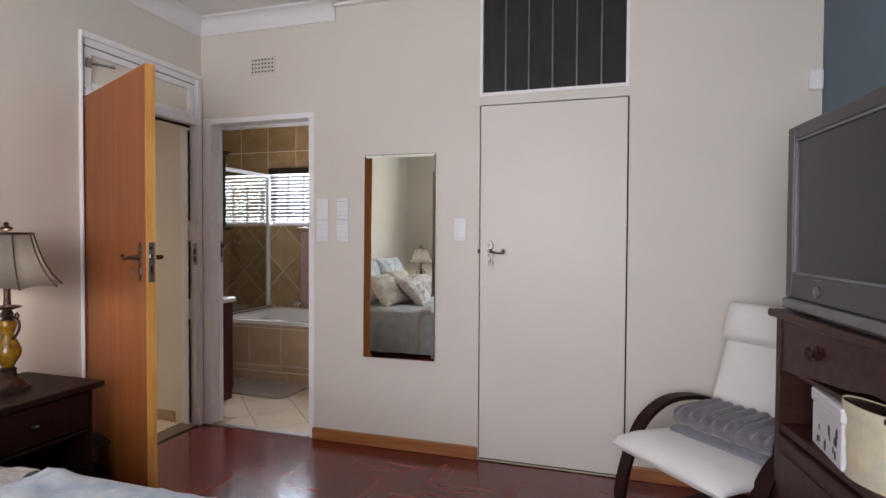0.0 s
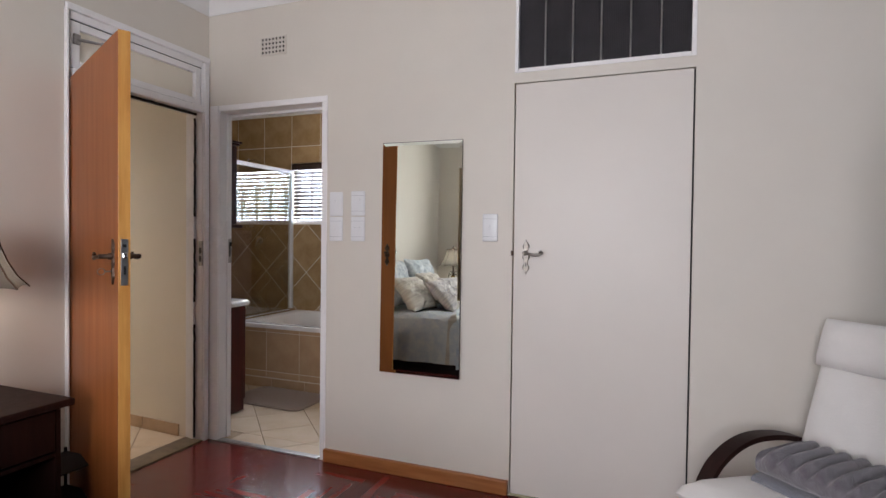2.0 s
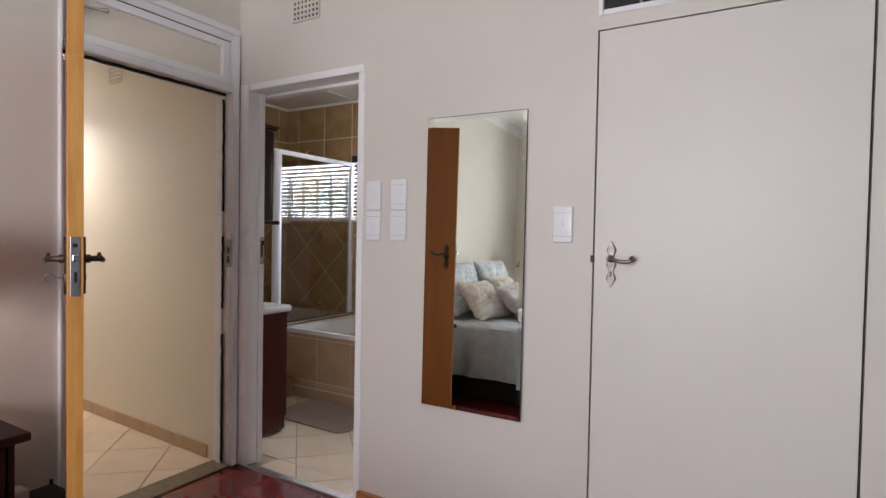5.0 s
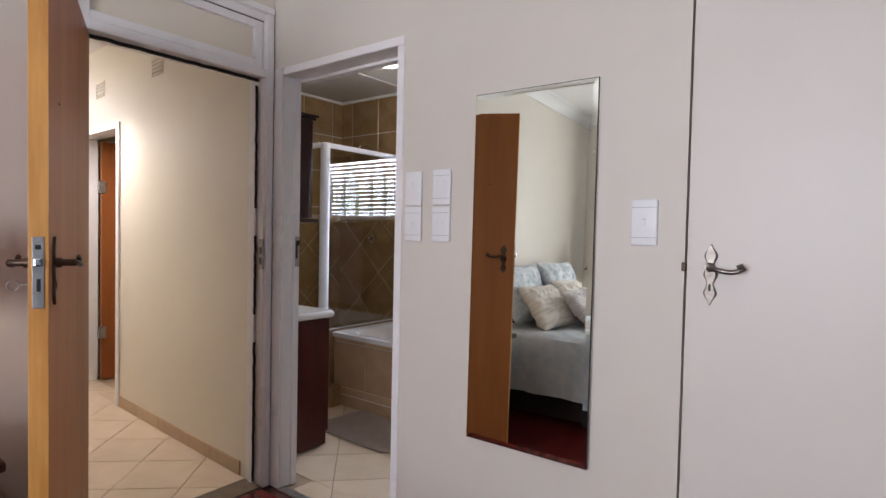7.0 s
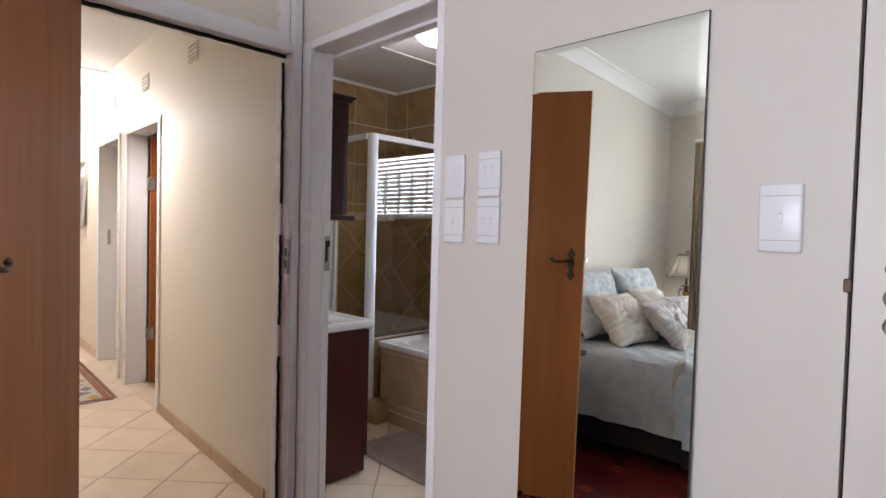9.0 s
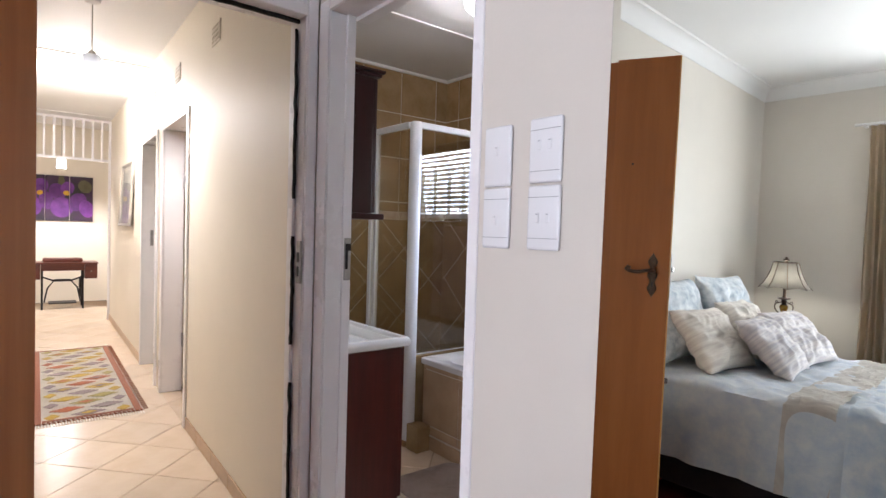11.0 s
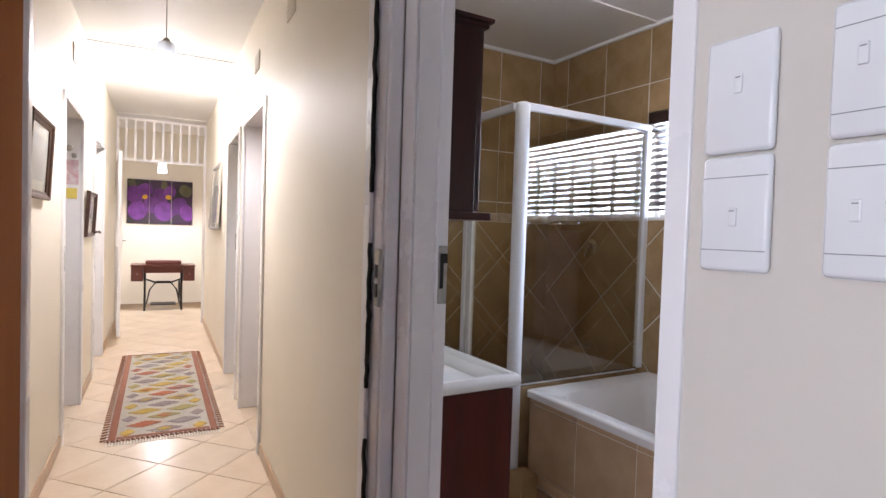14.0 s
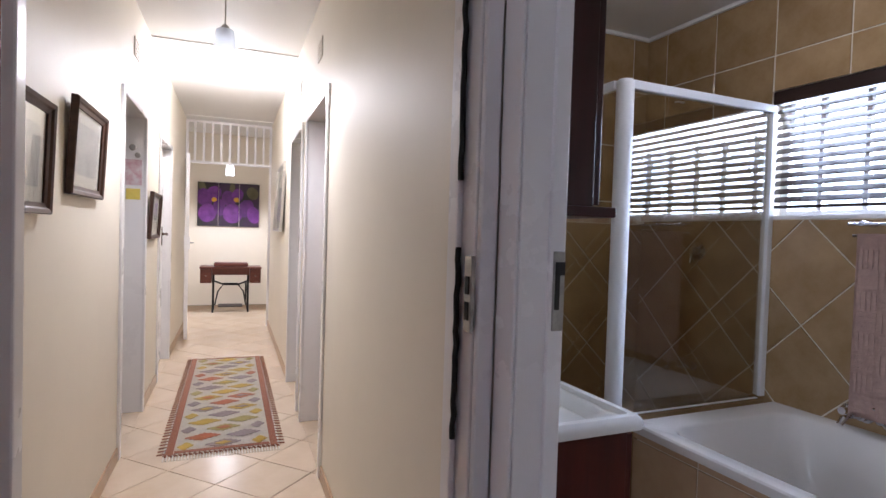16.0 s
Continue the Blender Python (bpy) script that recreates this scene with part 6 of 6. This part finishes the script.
def blob(cy, cz, ry, rz, turn, x, squeeze=0.0):
    """A flat petal outline cut to the canvas panels, a millimetre proud."""
    out = []
    for k in range(28):
        a = 2 * math.pi * k / 28
        r = 1 - squeeze * (0.5 + 0.5 * math.cos(a)) + 0.05 * wavy(a * 2, cy * 9, cz * 9)
        y, z = ry * r * math.cos(a), rz * r * math.sin(a)
        t = radians(turn)
        out.append((cy + y * math.cos(t) - z * math.sin(t), cz + y * math.sin(t) + z * math.cos(t)))
    return out


def clip(poly, axis, lim, keep_less):
    res = []
    for i in range(len(poly)):
        p, q = poly[i], poly[(i + 1) % len(poly)]
        ip, iq = ((p[axis] <= lim) == keep_less or p[axis] == lim), ((q[axis] <= lim) == keep_less or q[axis] == lim)
        if ip:
            res.append(p)
        if ip != iq:
            t = (lim - p[axis]) / (q[axis] - p[axis])
            res.append((p[0] + t * (q[0] - p[0]), p[1] + t * (q[1] - p[1])))
    return res


def clip_rect(poly, x0, x1, y0, y1):
    for axis, lim, less in ((0, x0, False), (0, x1, True), (1, y0, False), (1, y1, True)):
        if len(poly) < 3:
            return []
        poly = clip(poly, axis, lim, less)
    return poly


def area(poly):
    return abs(sum(p[0] * q[1] - q[0] * p[1] for p, q in zip(poly, poly[1:] + poly[:1]))) / 2


layers = [(LEAFP, (0.05, 0.24, 0.05, 0.14, 0)), (LEAFP, (0.36, 0.2, 0.10, 0.12, 30)), (LEAFP, (-0.40, 0.28, 0.06, 0.10, 20)),
          (PETALS[1], (-0.36, 0.10, 0.13, 0.17, 20)), (PETALS[0], (-0.22, 0.18, 0.12, 0.13, -30)), (PETALS[0], (-0.32, -0.14, 0.15, 0.17, -10)), (PETALS[1], (-0.14, -0.04, 0.10, 0.16, 10)),
          (PETALS[1], (0.0, 0.10, 0.12, 0.15, 20)), (PETALS[0], (0.13, 0.16, 0.10, 0.12, -20)), (PETALS[0], (0.06, -0.14, 0.17, 0.18, 5)), (PETALS[1], (0.26, -0.05, 0.13, 0.17, -25)), (PETALS[0], (0.38, -0.15, 0.11, 0.16, 15)),
          (YELLOW, (-0.22, 0.075, 0.045, 0.04, 20)), (YELLOW, (0.115, 0.085, 0.05, 0.042, -10))]
for n, (mtl, (cy, cz, ry, rz, turn)) in enumerate(layers):
    for k in range(3):
        y0 = -AW / 2 + k * (AW / 3) + 0.004
        poly = clip_rect(blob(cy, cz, ry * 0.88, rz * 0.88, turn, 0), y0, y0 + AW / 3 - 0.008, -AH / 2, AH / 2)
        if len(poly) > 2 and area(poly) > 0.0008:
            bm = bmesh.new()
            bm.faces.new([bm.verts.new((0.0255 + 0.0006 * n, y, z)) for y, z in poly])
            part("painted_petal", bm, mtl, panels[k])


# ---- tiles and parquet, piece by piece ----
def prism(poly, thick, edge=0.0015):
    """A tile from a flat outline in xy: its top at z = 0 with a small chamfer."""
    bm = bmesh.new()
    c = (sum(p[0] for p in poly) / len(poly), sum(p[1] for p in poly) / len(poly))
    def inset(p):
        d = math.hypot(p[0] - c[0], p[1] - c[1]) or 1
        return (p[0] + (c[0] - p[0]) * edge * 1.4 / d, p[1] + (c[1] - p[1]) * edge * 1.4 / d)
    top = [bm.verts.new((*inset(p), 0)) for p in poly]
    mid = [bm.verts.new((*p, -edge)) for p in poly]
    low = [bm.verts.new((*p, -thick)) for p in poly]
    bm.faces.new(top)
    for i in range(len(poly)):
        j = (i + 1) % len(poly)
        bm.faces.new((mid[i], mid[j], top[j], top[i]))
        bm.faces.new((low[i], low[j], mid[j], mid[i]))
    return bm


def lay(parent, name, outlines, rects, material, m, thick, shared):
    """Cuts outlines (with a centre each) to the rects and lays them as pieces; whole ones share one mesh."""
    count = 0
    for centre, poly in outlines:
        for r in rects:
            cut = clip_rect(poly, *r)
            if len(cut) < 3 or area(cut) < 0.0006:
                continue
            whole = abs(area(cut) - area(poly)) < 1e-7
            if whole:
                key = (material.name, round(area(poly), 5), len(poly), name)
                if key not in shared:
                    shared[key] = mesh_of(name, prism([(p[0] - centre[0], p[1] - centre[1]) for p in poly], thick), material)
                ob = new(name, shared[key])
                off = centre
            else:
                mid = (sum(p[0] for p in cut) / len(cut), sum(p[1] for p in cut) / len(cut))
                ob = new(name, mesh_of(name, prism([(p[0] - mid[0], p[1] - mid[1]) for p in cut], thick), material))
                off = mid
            ob.parent = parent
            ob.matrix_basis = parent.matrix_world.inverted() @ m @ Matrix.Translation((*off, 0))
            count += 1
    return count


def squares(side, joint, x0, x1, y0, y1, ox, oy, turn):
    """Outlines of square tiles over an area, from an origin, turned by degrees."""
    out, c, s = [], math.cos(radians(turn)), math.sin(radians(turn))
    n = int(max(x1 - x0, y1 - y0) / side * 1.5) + 4
    h = (side - joint) / 2
    for i in range(-n, n + 1):
        for j in range(-n, n + 1):
            cx, cy = ox + (i * c - j * s) * side, oy + (i * s + j * c) * side
            if x0 - side < cx < x1 + side and y0 - side < cy < y1 + side:
                out.append(((cx, cy), [(cx + a * c - b * s, cy + a * s + b * c) for a, b in ((-h, -h), (h, -h), (h, h), (-h, h))]))
    return out


bpy.context.view_layer.update()
pool = {}
find = bpy.data.objects
lay(find["hall_floor"], "floor_tile", squares(0.33, 0.0045, XG, -2.70, YL - 0.1, YR + 0.13, -3.35, 2.45, 45), [(XG, -2.71, YL, YR)] + [(a + 0.02, b - 0.02, YR, YR + 0.13) for a, b in DOORS_N] + [(a + 0.02, b - 0.02, YL - 0.13, YL) for a, b in DOORS_S], FLOORTILE, HALL, 0.006, pool)
rest = [p for _, p in squares(0.33, 0.0045, XE, XG, YL - 0.83, YR + 0.9, -3.35, 2.45, 45)]
def joined(polys, rects, thick):
    bm = bmesh.new()
    for poly in polys:
        for r in rects:
            cut = clip_rect(poly, *r)
            if len(cut) > 2 and area(cut) > 0.0006:
                top = [bm.verts.new((*p, 0)) for p in cut]
                low = [bm.verts.new((*p, -thick)) for p in cut]
                bm.faces.new(top)
                for i in range(len(cut)):
                    j = (i + 1) % len(cut)
                    bm.faces.new((low[i], low[j], top[j], top[i]))
    return bm
far_tiles = part("floor_tiles_far", joined(rest, [(XE, XG, YL - 0.83, YR + 0.9)], 0.006), FLOORTILE_FAR, find["hall_floor"])
tagged(far_tiles, kind="stuff")
far_tiles.matrix_basis = Matrix.Identity(4)
lay(find["bath_floor"], "floor_tile", squares(0.33, 0.0045, BX0, BX1, 3.03, BY1, -2.36, 3.23 - 0.233, 45), [(-2.44, -1.78, 3.032, 3.165), (-3.9, BX1, 3.165, 4.11)], FLOORTILE, Matrix.Identity(4), 0.006, pool)

# skirting tiles along the hall
for wall, y, turn, runs in (("hall_wall_north", YR, 0, ((-4.42, -2.80), (XG, -6.36))), ("hall_wall_south", YL, 180, ((-4.95, -2.72), (-6.52, -5.85), (XG, -7.45)))):
    for a, b in runs:
        x = b
        while x - a > 0.02:
            w = min(0.33, x - a)
            bm = boxes((-w + 0.004, -0.010, 0.0, 0, -0.0005, 0.075), bevel=0.002)
            ob = part("skirting_tile", bm, SKIRTTILE, find[wall])
            ob.matrix_basis = (pose(x, y, 0) if turn == 0 else pose(x - w, y, 0, 0, 0, 180))
            x -= w

# bathroom wall tiles: straight courses above a border, diamonds below
N = Matrix(((1, 0, 0, 0), (0, 0, -1, BY1 - 0.004), (0, 1, 0, 0), (0, 0, 0, 1)))
W = Matrix(((0, 0, 1, BX0 + 0.004), (1, 0, 0, 0), (0, 1, 0, 0), (0, 0, 0, 1)))
UP = squares(0.337, 0.007, BX0, BX1, 1.4, HB, -3.245, 2.0, 0)
north_up = [(BX0, WX0, 1.425, HB), (WX0, WX1, WZ1, HB), (WX1, BX1, 1.425, HB)]
lay(find["bath_wall_north"], "wall_tile", UP, north_up, WALLTILE, N, 0.004, pool)
lay(find["bath_wall_north"], "wall_tile", squares(0.345, 0.007, BX0, BX1, 0.0, 1.4, -3.23, 1.156, 45), [(BX0, BX1, 0.5, 1.388), (BX0, -3.42, 0.0, 0.5)], WALLTILE, N, 0.004, pool)
lay(find["bath_wall_west"], "wall_tile", squares(0.335, 0.007, BY0, BY1, 1.4, HB, 4.66, 2.0, 0), [(BY0, BY1, 1.425, HB)], WALLTILE, W, 0.004, pool)
lay(find["bath_wall_west"], "wall_tile", squares(0.345, 0.007, BY0, BY1, 0.0, 1.4, 4.80, 1.145, 45), [(BY0, BY1, 0.0, 1.365)], WALLTILE, W, 0.004, pool)
BORDER = mat("cream_patterned_border_tile", (0.62, 0.52, 0.40), 0.3, second=(0.40, 0.26, 0.16), scale=26, objrand=0.06)
lay(find["bath_wall_west"], "border_tile", [((y, 1.395), [(y - 0.097, 1.368), (y + 0.097, 1.368), (y + 0.097, 1.422), (y - 0.097, 1.422)]) for y in [3.2 + 0.2 * k for k in range(9)]], [(BY0, BY1, 1.3, 1.5)], BORDER, W, 0.005, pool)
lay(find["bath_wall_north"], "border_tile", [((x, 1.407), [(x - 0.097, 1.391), (x + 0.097, 1.391), (x + 0.097, 1.422), (x - 0.097, 1.422)]) for x in [-4.15 + 0.2 * k for k in range(4)]], [(BX0, WX0, 1.3, 1.5)], BORDER, N, 0.005, pool)
F = Matrix(((1, 0, 0, 0), (0, 0, -1, TY0 + 0.024), (0, 1, 0, 0), (0, 0, 0, 1)))
lay(find["tub_wall"], "tub_tile", squares(0.33, 0.005, TX0, TX1, 0.08, 0.5, -2.86, 0.30, 0), [(TX0, TX1, 0.085, 0.497)], SKIRTTILE, F, 0.004, pool)
lay(find["tub_wall"], "tub_tile", squares(0.33, 0.005, TX0, TX1, -0.3, 0.08, -2.80, -0.085, 0), [(TX0, TX1, 0.0, 0.080)], SKIRTTILE, Matrix.Translation((0, -0.008, 0)) @ F, 0.006, pool)

# parquet: blocks in a herringbone along the walls
BL, BWD = 0.28, 0.07
blocks = []
for r in range(-70, 90):
    for q in range(-30, 40):
        ox, oy = -2.5 + r * BWD + q * 2 * BL * 0.5, YK + r * BWD - q * BL
        blocks.append(((ox, ox + BL, oy, oy + BWD), 0))
        blocks.append(((ox + BL, ox + BL + BWD, oy + BWD - BL, oy + BWD), 1))
gap = 0.00022
seen, near, far = set(), [], []
for (x0, x1, y0, y1), up in blocks:
    key = (round(x0, 3), round(y0, 3), up)
    if key in seen or x1 < XL or x0 > XR or y1 < YK or y0 > 3.0:
        continue
    seen.add(key)
    poly = [(x0 + gap, y0 + gap), (x1 - gap, y0 + gap), (x1 - gap, y1 - gap), (x0 + gap, y1 - gap)]
    c = ((x0 + x1) / 2, (y0 + y1) / 2)
    (near if c[1] > 1.75 and c[0] < 0.55 else far).append((c, poly, up))
for c, poly, up in near:
    cut = clip_rect(poly, XL + 0.02, XR, YK, 2.985)
    if len(cut) < 3 or area(cut) < 0.0004:
        continue
    ob = new("parquet_block", mesh_of("parquet_block", prism([(p[0] - c[0], p[1] - c[1]) for p in cut], 0.006, 0.0003), PARQUET))
    if up:
        ob.data.transform(Matrix.Rotation(radians(-90), 4, "Z"))
    ob.parent = find["floor"]
    ob.matrix_basis = Matrix.Translation((*c, 0.0)) @ (pose(0, 0, 0, 0, 0, 90) if up else Matrix.Identity(4))
rest = part("parquet_far", joined([p for _, p, _ in far], [(XL + 0.02, XR, YK, 2.985)], 0.006), PARQUET_FAR, find["floor"])
tagged(rest, kind="stuff")
